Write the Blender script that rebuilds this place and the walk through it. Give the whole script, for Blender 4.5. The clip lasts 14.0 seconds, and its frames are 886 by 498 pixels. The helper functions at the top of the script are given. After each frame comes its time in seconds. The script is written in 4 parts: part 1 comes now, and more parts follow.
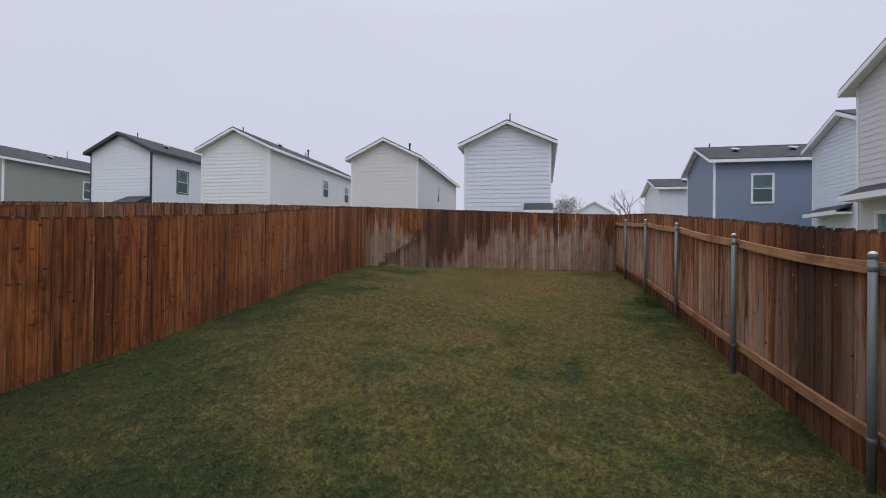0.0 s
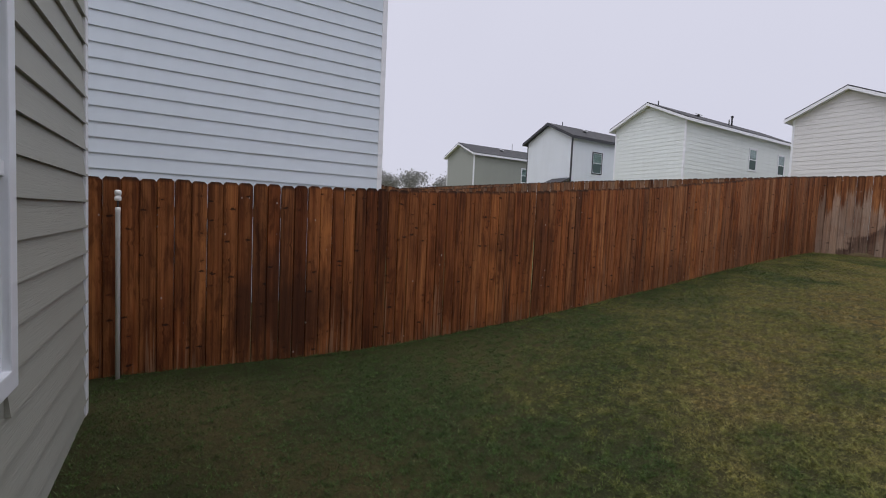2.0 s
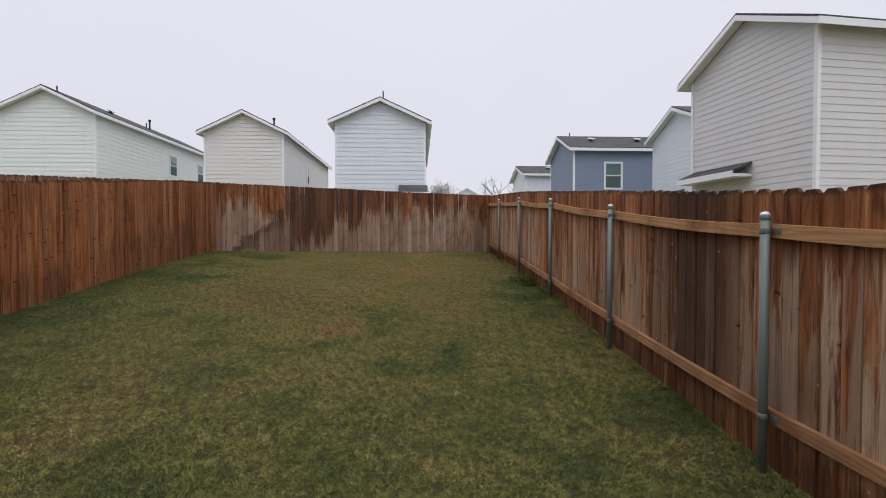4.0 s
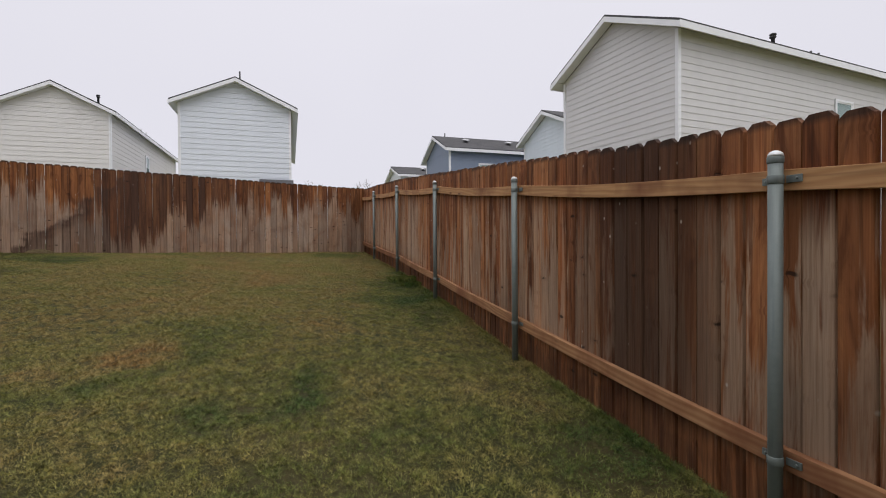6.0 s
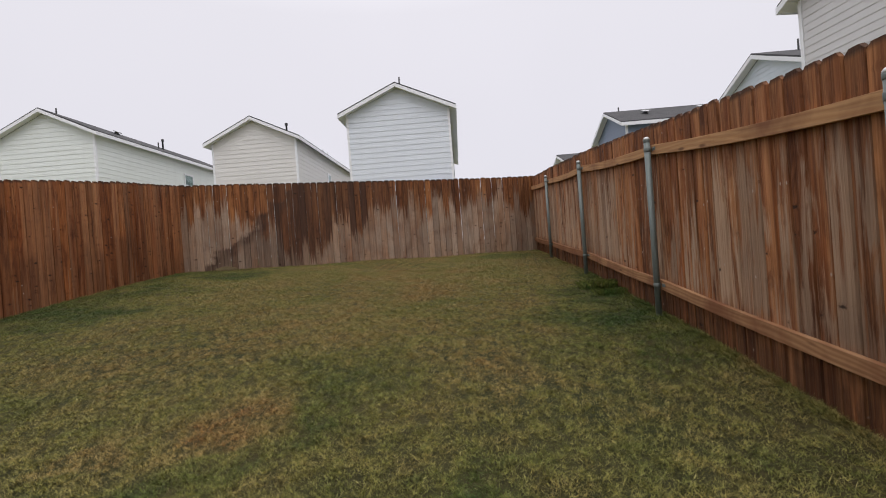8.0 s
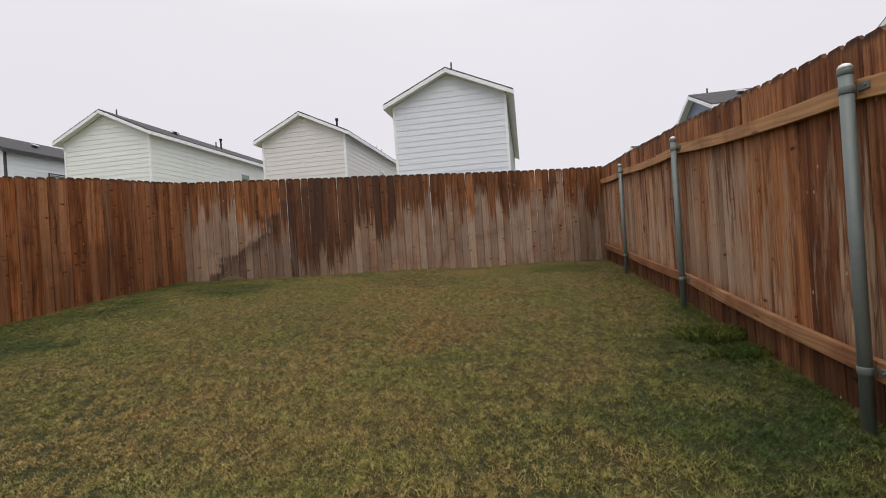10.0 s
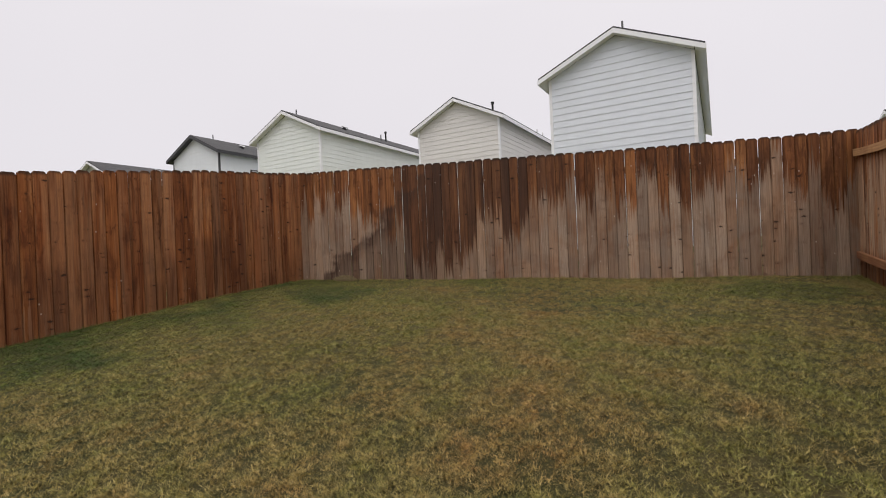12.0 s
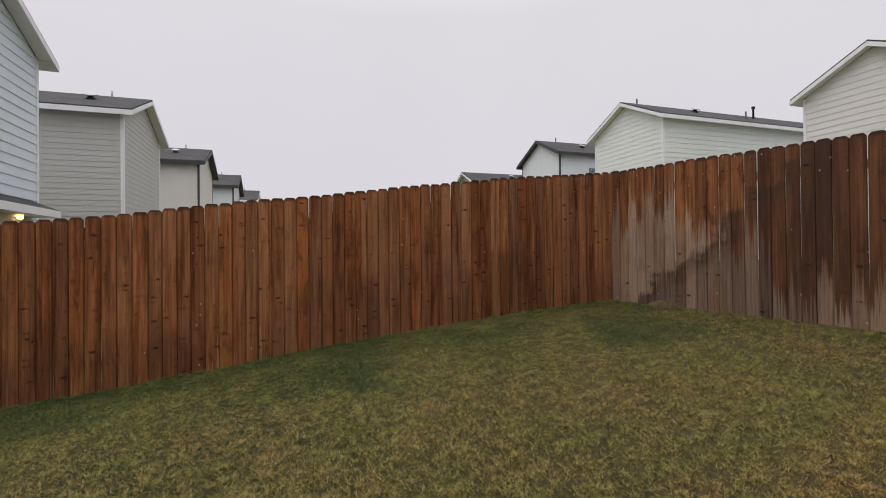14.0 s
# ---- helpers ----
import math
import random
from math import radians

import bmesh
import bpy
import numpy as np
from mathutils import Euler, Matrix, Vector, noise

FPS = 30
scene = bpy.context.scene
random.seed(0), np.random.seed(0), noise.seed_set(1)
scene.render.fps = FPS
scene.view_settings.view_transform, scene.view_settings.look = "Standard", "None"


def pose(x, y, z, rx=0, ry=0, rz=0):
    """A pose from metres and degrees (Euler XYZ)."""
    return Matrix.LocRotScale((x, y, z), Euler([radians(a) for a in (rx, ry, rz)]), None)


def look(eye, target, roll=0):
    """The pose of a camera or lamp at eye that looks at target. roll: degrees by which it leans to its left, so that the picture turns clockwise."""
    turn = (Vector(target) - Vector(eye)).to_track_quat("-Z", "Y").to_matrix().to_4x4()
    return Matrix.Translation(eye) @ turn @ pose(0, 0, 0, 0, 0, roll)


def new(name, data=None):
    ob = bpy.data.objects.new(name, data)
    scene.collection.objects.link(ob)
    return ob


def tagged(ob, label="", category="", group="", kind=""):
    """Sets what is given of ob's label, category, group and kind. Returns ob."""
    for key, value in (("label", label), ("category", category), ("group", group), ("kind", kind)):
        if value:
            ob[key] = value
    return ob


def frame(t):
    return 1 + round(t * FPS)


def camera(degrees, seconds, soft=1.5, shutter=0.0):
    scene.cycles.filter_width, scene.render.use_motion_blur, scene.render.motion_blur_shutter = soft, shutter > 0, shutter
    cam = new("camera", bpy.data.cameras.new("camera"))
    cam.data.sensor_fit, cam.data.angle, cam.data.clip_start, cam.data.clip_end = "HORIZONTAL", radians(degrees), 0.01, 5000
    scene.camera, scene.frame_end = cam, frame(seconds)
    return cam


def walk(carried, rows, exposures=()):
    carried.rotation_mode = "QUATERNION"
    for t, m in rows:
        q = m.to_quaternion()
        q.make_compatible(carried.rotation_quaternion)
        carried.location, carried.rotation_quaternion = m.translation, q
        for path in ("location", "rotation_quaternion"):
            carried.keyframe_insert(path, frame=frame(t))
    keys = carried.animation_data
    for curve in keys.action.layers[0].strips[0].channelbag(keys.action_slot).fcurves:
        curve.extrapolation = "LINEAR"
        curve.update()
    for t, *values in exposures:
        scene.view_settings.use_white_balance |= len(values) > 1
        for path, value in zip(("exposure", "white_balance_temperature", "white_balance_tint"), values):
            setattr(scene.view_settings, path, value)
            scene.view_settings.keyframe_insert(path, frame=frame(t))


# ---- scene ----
cam = camera(86.9, 14.0, soft=1.0)
PATH = [
    (0, (0.238, -0.013, 1.43), (-0.18, 1.943, 1.442), 0.6),
    (0.5, (0.09, 0.035, 1.37), (-0.894, 1.776, 1.36), 1.8),
    (1, (-0.028, -0.018, 1.325), (-1.558, 1.27, 1.28), 5.1),
    (1.5, (-0.157, 0.044, 1.319), (-1.907, 1.004, 1.184), 3.5),
    (2, (-0.208, 0.192, 1.35), (-1.911, 1.233, 1.227), 2.6),
    (2.5, (-0.202, 0.33, 1.353), (-1.793, 1.538, 1.257), 2.7),
    (3, (0.095, 0.447, 1.329), (-1.043, 2.09, 1.261), 2.3),
    (3.5, (0.213, 0.658, 1.316), (-0.185, 2.617, 1.269), 0.2),
    (6, (0.524, 2.336, 1.082), (1.145, 4.237, 1.06), -0.4),
    (6.5, (0.488, 2.862, 1.042), (0.87, 4.824, 0.982), -0.7),
    (7, (0.508, 3.337, 1.063), (0.748, 5.323, 1.076), -1.1),
    (7.5, (0.575, 3.766, 1.066), (0.636, 5.765, 1.06), -2.8),
    (10, (1.01, 6.26, 1.255), (0.657, 8.228, 1.259), -3.8),
    (10.5, (1.027, 6.773, 1.279), (0.505, 8.704, 1.288), -2.9),
    (11, (1.078, 7.23, 1.328), (0.293, 9.07, 1.336), -2.7),
    (11.5, (1.072, 7.722, 1.373), (0.131, 9.487, 1.376), -2.3),
    (12, (1.036, 8.207, 1.428), (0.019, 9.929, 1.422), -2.4),
    (12.5, (1.032, 8.619, 1.534), (-0.148, 10.233, 1.56), -1.7),
    (13, (0.826, 9.049, 1.571), (-0.449, 10.59, 1.6), -1.2),
    (13.5, (0.634, 9.349, 1.625), (-0.941, 10.581, 1.654), -0.7),
    (14, (0.395, 9.489, 1.681), (-1.499, 10.133, 1.697), -0.6),
]
EXPOSURES = [(0, -0.2, 5950, 16), (1.5, -0.22, 6050, 15), (3.0, 0.08, 6200, 14), (3.5, 0.05, 6250, 13), (6, 0.05, 6450, 12), (7.5, 0.07, 6500, 12),
             (10, 0.1, 6650, 11), (11, 0.1, 6750, 11), (12.5, 0.08, 6750, 12), (13.5, 0.03, 6700, 11.5), (14, -0.08, 6650, 11)]
walk(cam, [(t, look(eye, target, roll)) for t, eye, target, roll in PATH], EXPOSURES)

# ---- light: an overcast sky ----
world = bpy.data.worlds.new("overcast")
scene.world = world
world.use_nodes = True
wn, wl = world.node_tree.nodes, world.node_tree.links
sky = wn.new("ShaderNodeTexSky")
sky.sky_type, sky.sun_disc = "NISHITA", False
sky.sun_elevation, sky.sun_rotation = radians(55), radians(200)
sky_level = wn.new("ShaderNodeVectorMath")
sky_level.operation = "SCALE"
sky_level.inputs["Scale"].default_value = 0.09
wl.new(sky.outputs[0], sky_level.inputs[0])
wtc = wn.new("ShaderNodeTexCoord")
wsep = wn.new("ShaderNodeSeparateXYZ")
wl.new(wtc.outputs["Generated"], wsep.inputs[0])
cloud = wn.new("ShaderNodeValToRGB")
cloud.color_ramp.elements[0].position, cloud.color_ramp.elements[0].color = 0.0, (0.74, 0.73, 0.785, 1)
cloud.color_ramp.elements[1].position, cloud.color_ramp.elements[1].color = 1.0, (1.7, 1.7, 1.75, 1)
mid = cloud.color_ramp.elements.new(0.45)
mid.color = (0.80, 0.79, 0.84, 1)
wl.new(wsep.outputs["Z"], cloud.inputs[0])
wnoise = wn.new("ShaderNodeTexNoise")
wnoise.inputs["Scale"].default_value, wnoise.inputs["Detail"].default_value = 1.6, 3
wl.new(wtc.outputs["Generated"], wnoise.inputs["Vector"])
wmap = wn.new("ShaderNodeMapRange")
wmap.inputs["To Min"].default_value, wmap.inputs["To Max"].default_value = 0.95, 1.05
wl.new(wnoise.outputs["Fac"], wmap.inputs["Value"])
wscale = wn.new("ShaderNodeVectorMath")
wscale.operation = "SCALE"
wl.new(cloud.outputs[0], wscale.inputs[0])
wl.new(wmap.outputs[0], wscale.inputs["Scale"])
wmix = wn.new("ShaderNodeMix")
wmix.data_type = "RGBA"
wmix.inputs[0].default_value = 0.93
wl.new(sky_level.outputs[0], wmix.inputs[6])
wl.new(wscale.outputs[0], wmix.inputs[7])
wl.new(wmix.outputs[2], wn["Background"].inputs["Color"])
wn["Background"].inputs["Strength"].default_value = 1.0

sun = new("sun", bpy.data.lights.new("sun", "SUN"))
sun.data.energy, sun.data.angle, sun.data.color = 1.6, radians(70), (1.0, 0.97, 0.93)
sun.matrix_world = look((0, 0, 30), (-3, 9, 0))


# ---- materials ----
class Nodes:
    """A small builder of node materials."""

    def __init__(self, name, rough=0.7, metal=0.0, spec=0.5):
        self.mat = bpy.data.materials.new(name)
        self.mat.use_nodes = True
        self.t = self.mat.node_tree
        self.b = self.t.nodes["Principled BSDF"]
        self.b.inputs["Roughness"].default_value = rough
        self.b.inputs["Metallic"].default_value = metal
        self.b.inputs["Specular IOR Level"].default_value = spec

    def put(self, socket, value):
        if isinstance(value, bpy.types.NodeSocket):
            self.t.links.new(value, socket)
        else:
            socket.default_value = value

    def node(self, kind):
        return self.t.nodes.new(kind)

    def pos(self, sx=1, sy=1, sz=1, kind="Position"):
        src = self.node("ShaderNodeNewGeometry").outputs["Position"] if kind == "Position" else self.node("ShaderNodeTexCoord").outputs[kind]
        return self.vmul(src, (sx, sy, sz))

    def vmul(self, v, k):
        n = self.node("ShaderNodeVectorMath")
        n.operation = "MULTIPLY"
        self.put(n.inputs[0], v)
        self.put(n.inputs[1], k)
        return n.outputs[0]

    def vadd(self, v, k):
        n = self.node("ShaderNodeVectorMath")
        n.operation = "ADD"
        self.put(n.inputs[0], v)
        self.put(n.inputs[1], k)
        return n.outputs[0]

    def math(self, op, a, b=0.0, clamp=False):
        n = self.node("ShaderNodeMath")
        n.operation, n.use_clamp = op, clamp
        self.put(n.inputs[0], a)
        self.put(n.inputs[1], b)
        return n.outputs[0]

    def noise(self, vec, scale, detail=4, rough=0.55, distort=0.0):
        n = self.node("ShaderNodeTexNoise")
        self.put(n.inputs["Vector"], vec)
        n.inputs["Scale"].default_value, n.inputs["Detail"].default_value = scale, detail
        n.inputs["Roughness"].default_value, n.inputs["Distortion"].default_value = rough, distort
        return n.outputs["Fac"]

    def voronoi(self, vec, scale):
        n = self.node("ShaderNodeTexVoronoi")
        self.put(n.inputs["Vector"], vec)
        n.inputs["Scale"].default_value = scale
        return n.outputs["Distance"]

    def span(self, v, a, b, lo=0.0, hi=1.0, smooth=False):
        n = self.node("ShaderNodeMapRange")
        if smooth:
            n.interpolation_type = "SMOOTHSTEP"
        self.put(n.inputs["Value"], v)
        n.inputs["From Min"].default_value, n.inputs["From Max"].default_value = a, b
        n.inputs["To Min"].default_value, n.inputs["To Max"].default_value = lo, hi
        return n.outputs[0]

    def ramp(self, v, stops):
        n = self.node("ShaderNodeValToRGB")
        e = n.color_ramp.elements
        while len(e) < len(stops):
            e.new(0.5)
        for q, (p, c) in zip(e, stops):
            q.position, q.color = p, (*c, 1) if len(c) == 3 else c
        self.put(n.inputs[0], v)
        return n.outputs[0]

    def mix(self, f, a, b, mode="MIX"):
        n = self.node("ShaderNodeMix")
        n.data_type, n.blend_type = "RGBA", mode
        self.put(n.inputs[0], f)
        for i, c in ((6, a), (7, b)):
            self.put(n.inputs[i], (*c, 1) if isinstance(c, tuple) else c)
        return n.outputs[2]

    def xyz(self, v):
        n = self.node("ShaderNodeSeparateXYZ")
        self.put(n.inputs[0], v)
        return n.outputs

    def rand(self, k=0):
        """A random number of the object; another one for each k."""
        r = self.node("ShaderNodeObjectInfo").outputs["Random"]
        if not k:
            return r
        n = self.node("ShaderNodeTexWhiteNoise")
        n.noise_dimensions = "1D"
        self.put(n.inputs["W"], self.math("MULTIPLY_ADD", r, 913.7 + 71.3 * k))
        return n.outputs["Value"]

    def done(self, color=None, rough=None, bump=None, strength=0.3, dist=0.01):
        if color is not None:
            self.put(self.b.inputs["Base Color"], (*color, 1) if isinstance(color, tuple) else color)
        if rough is not None:
            self.put(self.b.inputs["Roughness"], rough)
        if bump is not None:
            n = self.node("ShaderNodeBump")
            n.inputs["Strength"].default_value, n.inputs["Distance"].default_value = strength, dist
            self.put(n.inputs["Height"], bump)
            self.put(self.b.inputs["Normal"], n.outputs[0])
        return self.mat


def picket_wood(name, darks, lights, grey_rule, grey=(0.31, 0.238, 0.182), wet=(0.034, 0.016, 0.009), knots=0.13, nicks=0.5):
    """Stained cedar: grain, knots, a tone per board, and weathered or wet parts by grey_rule(nodes, along, above)."""
    m = Nodes(name, 0.72, spec=0.2)
    obj = m.pos(kind="Object")
    shift = m.node("ShaderNodeCombineXYZ")
    m.put(shift.inputs[0], m.math("MULTIPLY", m.rand(1), 37.0))
    m.put(shift.inputs[2], m.math("MULTIPLY", m.rand(2), 53.0))
    base = m.vadd(obj, shift.outputs[0])
    # knots: short dark dashes across the board, each with a bent halo of grain
    wave = m.noise(m.vmul(base, (16, 1, 9)), 1.0, 2)
    lift = m.node("ShaderNodeCombineXYZ")
    m.put(lift.inputs[2], m.math("MULTIPLY", m.math("SUBTRACT", wave, 0.5), 0.035))
    knot_tex = m.node("ShaderNodeTexVoronoi")
    m.put(knot_tex.inputs["Vector"], m.vmul(m.vadd(base, lift.outputs[0]), (6.2, 0.05, 15)))
    knot_tex.inputs["Scale"].default_value = 1.0
    pick = m.xyz(knot_tex.outputs["Color"])
    chosen = m.span(pick[0], 1.0 - knots, 1.0 - knots + 0.01)
    reach = m.math("ADD", knot_tex.outputs["Distance"], m.math("MULTIPLY", pick[1], 0.09))
    knot = m.math("MULTIPLY", m.span(reach, 0.12, 0.21, 1, 0), chosen)
    halo = m.math("MULTIPLY", m.span(knot_tex.outputs["Distance"], 0.10, 0.45, 1, 0), chosen)
    bend = m.node("ShaderNodeCombineXYZ")
    m.put(bend.inputs[0], m.math("MULTIPLY", halo, 0.012))
    warped = m.vadd(base, bend.outputs[0])
    grain = m.noise(m.vmul(warped, (85, 85, 1.7)), 1.0, 5, 0.62, 0.5)
    broad = m.noise(m.vmul(warped, (15, 15, 0.7)), 1.0, 4, 0.6, 0.5)
    tone = m.ramp(m.rand(3), darks)
    pale = m.ramp(m.rand(4), lights)
    c = m.mix(m.span(broad, 0.36, 0.70), tone, pale)
    c = m.mix(m.span(grain, 0.45, 0.72, 0, 0.55), c, m.mix(1.0, c, (0.50, 0.43, 0.38), "MULTIPLY"))
    c = m.mix(m.span(m.math("POWER", m.rand(5), 1.7), 0, 1, 0.0, 0.8), c, m.mix(1.0, c, (0.40, 0.36, 0.34), "MULTIPLY"))
    vein = m.noise(m.vmul(warped, (34, 34, 0.45)), 1.0, 3, 0.6, 0.3)
    c = m.mix(m.span(vein, 0.50, 0.62, 0, 0.62), c, m.mix(1.0, c, (0.42, 0.35, 0.31), "MULTIPLY"))
    blotch = m.noise(m.vmul(warped, (7, 7, 1.3)), 1.4, 4, 0.65, 0.8)
    c = m.mix(m.span(blotch, 0.50, 0.62, 0, 0.68), c, m.mix(1.0, c, (0.40, 0.33, 0.30), "MULTIPLY"))
    c = m.mix(m.span(blotch, 0.46, 0.36, 0, 0.5), c, m.mix(1.0, c, (1.42, 1.40, 1.32), "MULTIPLY"))
    greys, wets = grey_rule(m, base, grain, broad)
    dim = m.mix(m.rand(10), (0.68, 0.63, 0.60), (1.15, 1.13, 1.1))
    silver = m.mix(m.span(m.rand(12), 0.3, 1.0, 0, 0.75), grey, (grey[0] * 1.05, grey[1] * 0.84, grey[2] * 0.68))
    cloudy = m.noise(m.vmul(m.pos(), (2.5, 2.5, 1.6)), 1.0, 4, 0.6, 0.6)
    silver = m.mix(m.span(cloudy, 0.42, 0.62, 0, 0.55), silver, (grey[0] * 0.72, grey[1] * 0.78, grey[2] * 0.86))
    c = m.mix(greys, c, m.mix(1.0, m.mix(m.span(grain, 0.40, 0.74), silver, (grey[0] * 0.55, grey[1] * 0.50, grey[2] * 0.46)), dim, "MULTIPLY"))
    c = m.mix(wets, c, m.mix(m.span(broad, 0.3, 0.7), wet, (wet[0] * 1.7, wet[1] * 1.6, wet[2] * 1.5)))
    tip = m.span(m.math("ADD", m.xyz(obj)[2], m.math("MULTIPLY", broad, 0.03)), 1.84, 1.87, 0, 0.75)
    c = m.mix(tip, c, (0.022, 0.016, 0.013))
    c = m.mix(m.math("MULTIPLY", halo, 0.3), c, m.mix(1.0, c, (0.5, 0.4, 0.35), "MULTIPLY"))
    c = m.mix(m.math("MULTIPLY", knot, 0.8), c, (0.016, 0.009, 0.006))
    # pale chips and scuffs
    chip = m.node("ShaderNodeTexVoronoi")
    m.put(chip.inputs["Vector"], m.vmul(m.vadd(base, (5.0, 0.0, 3.0)), (14, 0.05, 9)))
    chip.inputs["Scale"].default_value = 1.0
    nick = m.math("MULTIPLY", m.span(chip.outputs["Distance"], 0.05, 0.13, 0.75, 0), m.span(m.xyz(chip.outputs["Color"])[2], 0.80, 0.82))
    c = m.mix(m.math("MULTIPLY", nick, m.span(m.rand(11), nicks, nicks + 0.1)), c, (0.46, 0.40, 0.34))
    relief = m.math("SUBTRACT", m.math("ADD", grain, m.math("MULTIPLY", broad, 1.5)), m.math("MULTIPLY", knot, 0.6))
    return m.done(c, m.span(grain, 0.3, 0.7, 0.6, 0.88), relief, 0.6, 0.006)


def left_rule(m, base, grain, broad):
    x, y, z = m.xyz(m.pos())
    lx, ly, lz = m.xyz(m.pos(kind="Object"))
    # narrow bleached tongues that climb from the foot of some boards
    tongue = m.noise(m.vmul(base, (38, 38, 0.8)), 1.0, 2, 0.5, 0.3)
    climb = m.math("MULTIPLY", m.span(tongue, 0.50, 0.66), m.math("ADD", 0.16, m.math("MULTIPLY", m.math("POWER", m.rand(6), 2.5), 0.8)))
    greys = m.math("MULTIPLY", m.span(m.math("SUBTRACT", climb, lz), 0.0, 0.14), 0.62)
    worn = m.math("MULTIPLY", m.span(y, 4.0, 10.5, 0.0, 0.42), m.span(m.math("ADD", broad, m.math("MULTIPLY", m.math("SUBTRACT", m.rand(8), 0.5), 0.3)), 0.42, 0.62))
    greys = m.math("MAXIMUM", greys, worn)
    damp = m.noise(m.vmul(m.pos(), (1, 0.55, 0.6)), 1.1, 3)
    wets = m.math("MULTIPLY", m.span(m.math("SUBTRACT", damp, m.math("MULTIPLY", lz, 0.14)), 0.36, 0.54, 0, 0.55, True), m.span(m.rand(7), 0.1, 0.8, 0.2, 1.0))
    spot = m.node("ShaderNodeCombineXYZ")
    m.put(spot.inputs[0], m.math("MULTIPLY", m.math("SUBTRACT", y, 1.35), 0.85))
    m.put(spot.inputs[1], m.math("MULTIPLY", m.math("SUBTRACT", lz, 0.5), 1.15))
    size = m.node("ShaderNodeVectorMath")
    size.operation = "LENGTH"
    m.put(size.inputs[0], spot.outputs[0])
    soot = m.noise(m.vmul(m.pos(), (1, 5.5, 2.2)), 1.0, 4, 0.6)
    mould = m.span(m.math("ADD", size.outputs["Value"], m.math("ADD", m.math("MULTIPLY", m.math("SUBTRACT", damp, 0.5), 1.0), m.math("MULTIPLY", m.math("SUBTRACT", soot, 0.5), 1.1))), 0.78, 0.22, 0, 0.85, True)
    return greys, m.math("MAXIMUM", wets, mould)


def back_rule(m, base, grain, broad):
    x, y, z = m.xyz(m.pos())
    lx, ly, lz = m.xyz(m.pos(kind="Object"))
    along = m.math("DIVIDE", m.math("ADD", x, 5.3), 7.9)
    edge = m.ramp(along, [(0.0, (0.60,) * 3), (0.08, (0.66,) * 3), (0.2, (0.66,) * 3), (0.26, (0.16,) * 3), (0.34, (0.12,) * 3), (0.40, (0.44,) * 3), (0.56, (0.62,) * 3), (0.66, (0.76,) * 3), (0.74, (0.66,) * 3), (0.88, (0.92,) * 3), (1.0, (0.55,) * 3)])
    edge = m.math("MULTIPLY", m.node_value(edge), 1.83)
    # each board fades at a height of its own, in long drips
    streak = m.noise(m.vmul(base, (48, 48, 0.9)), 1.0, 3, 0.6, 0.3)
    ragged = m.math("ADD", m.math("MULTIPLY", m.math("SUBTRACT", m.rand(6), 0.5), 0.75), m.math("MULTIPLY", m.math("SUBTRACT", broad, 0.5), 0.7))
    ragged = m.math("ADD", ragged, m.math("MULTIPLY", m.math("SUBTRACT", streak, 0.5), 1.3))
    greys = m.span(m.math("SUBTRACT", m.math("ADD", edge, ragged), lz), -0.10, 0.14, 0, 1, True)
    warm = m.noise(m.vmul(m.pos(), (1.6, 1.6, 1.3)), 1.0, 4, 0.6, 0.8)
    bare = m.math("MULTIPLY", greys, m.math("MULTIPLY", m.span(m.rand(8), 0.0, 0.4, 0.62, 0.92), m.span(m.math("ADD", warm, m.math("MULTIPLY", m.math("SUBTRACT", streak, 0.5), 0.5)), 0.46, 0.64, 1.0, 0.55)))
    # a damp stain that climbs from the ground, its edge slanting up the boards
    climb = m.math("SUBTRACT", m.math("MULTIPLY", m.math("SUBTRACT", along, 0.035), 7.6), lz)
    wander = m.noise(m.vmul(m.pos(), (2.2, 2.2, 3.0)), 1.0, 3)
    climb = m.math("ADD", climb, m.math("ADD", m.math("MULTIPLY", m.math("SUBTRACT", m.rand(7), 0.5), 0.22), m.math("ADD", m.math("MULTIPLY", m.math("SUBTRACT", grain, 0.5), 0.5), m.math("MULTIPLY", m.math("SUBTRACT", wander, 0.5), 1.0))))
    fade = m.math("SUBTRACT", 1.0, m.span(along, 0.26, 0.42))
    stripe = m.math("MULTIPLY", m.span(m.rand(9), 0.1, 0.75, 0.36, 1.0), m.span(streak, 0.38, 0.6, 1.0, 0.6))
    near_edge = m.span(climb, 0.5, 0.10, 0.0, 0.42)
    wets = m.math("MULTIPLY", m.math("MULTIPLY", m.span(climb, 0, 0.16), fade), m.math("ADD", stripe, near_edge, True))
    # darker stain left where the boards have not bleached
    zone = m.math("MULTIPLY", m.span(along, 0.18, 0.28), m.span(along, 0.62, 0.46))
    dark = m.math("MULTIPLY", m.math("MULTIPLY", zone, m.math("SUBTRACT", 1.0, greys)), m.span(m.rand(13), 0.1, 0.8, 0.42, 0.86))
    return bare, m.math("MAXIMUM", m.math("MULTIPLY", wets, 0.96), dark)


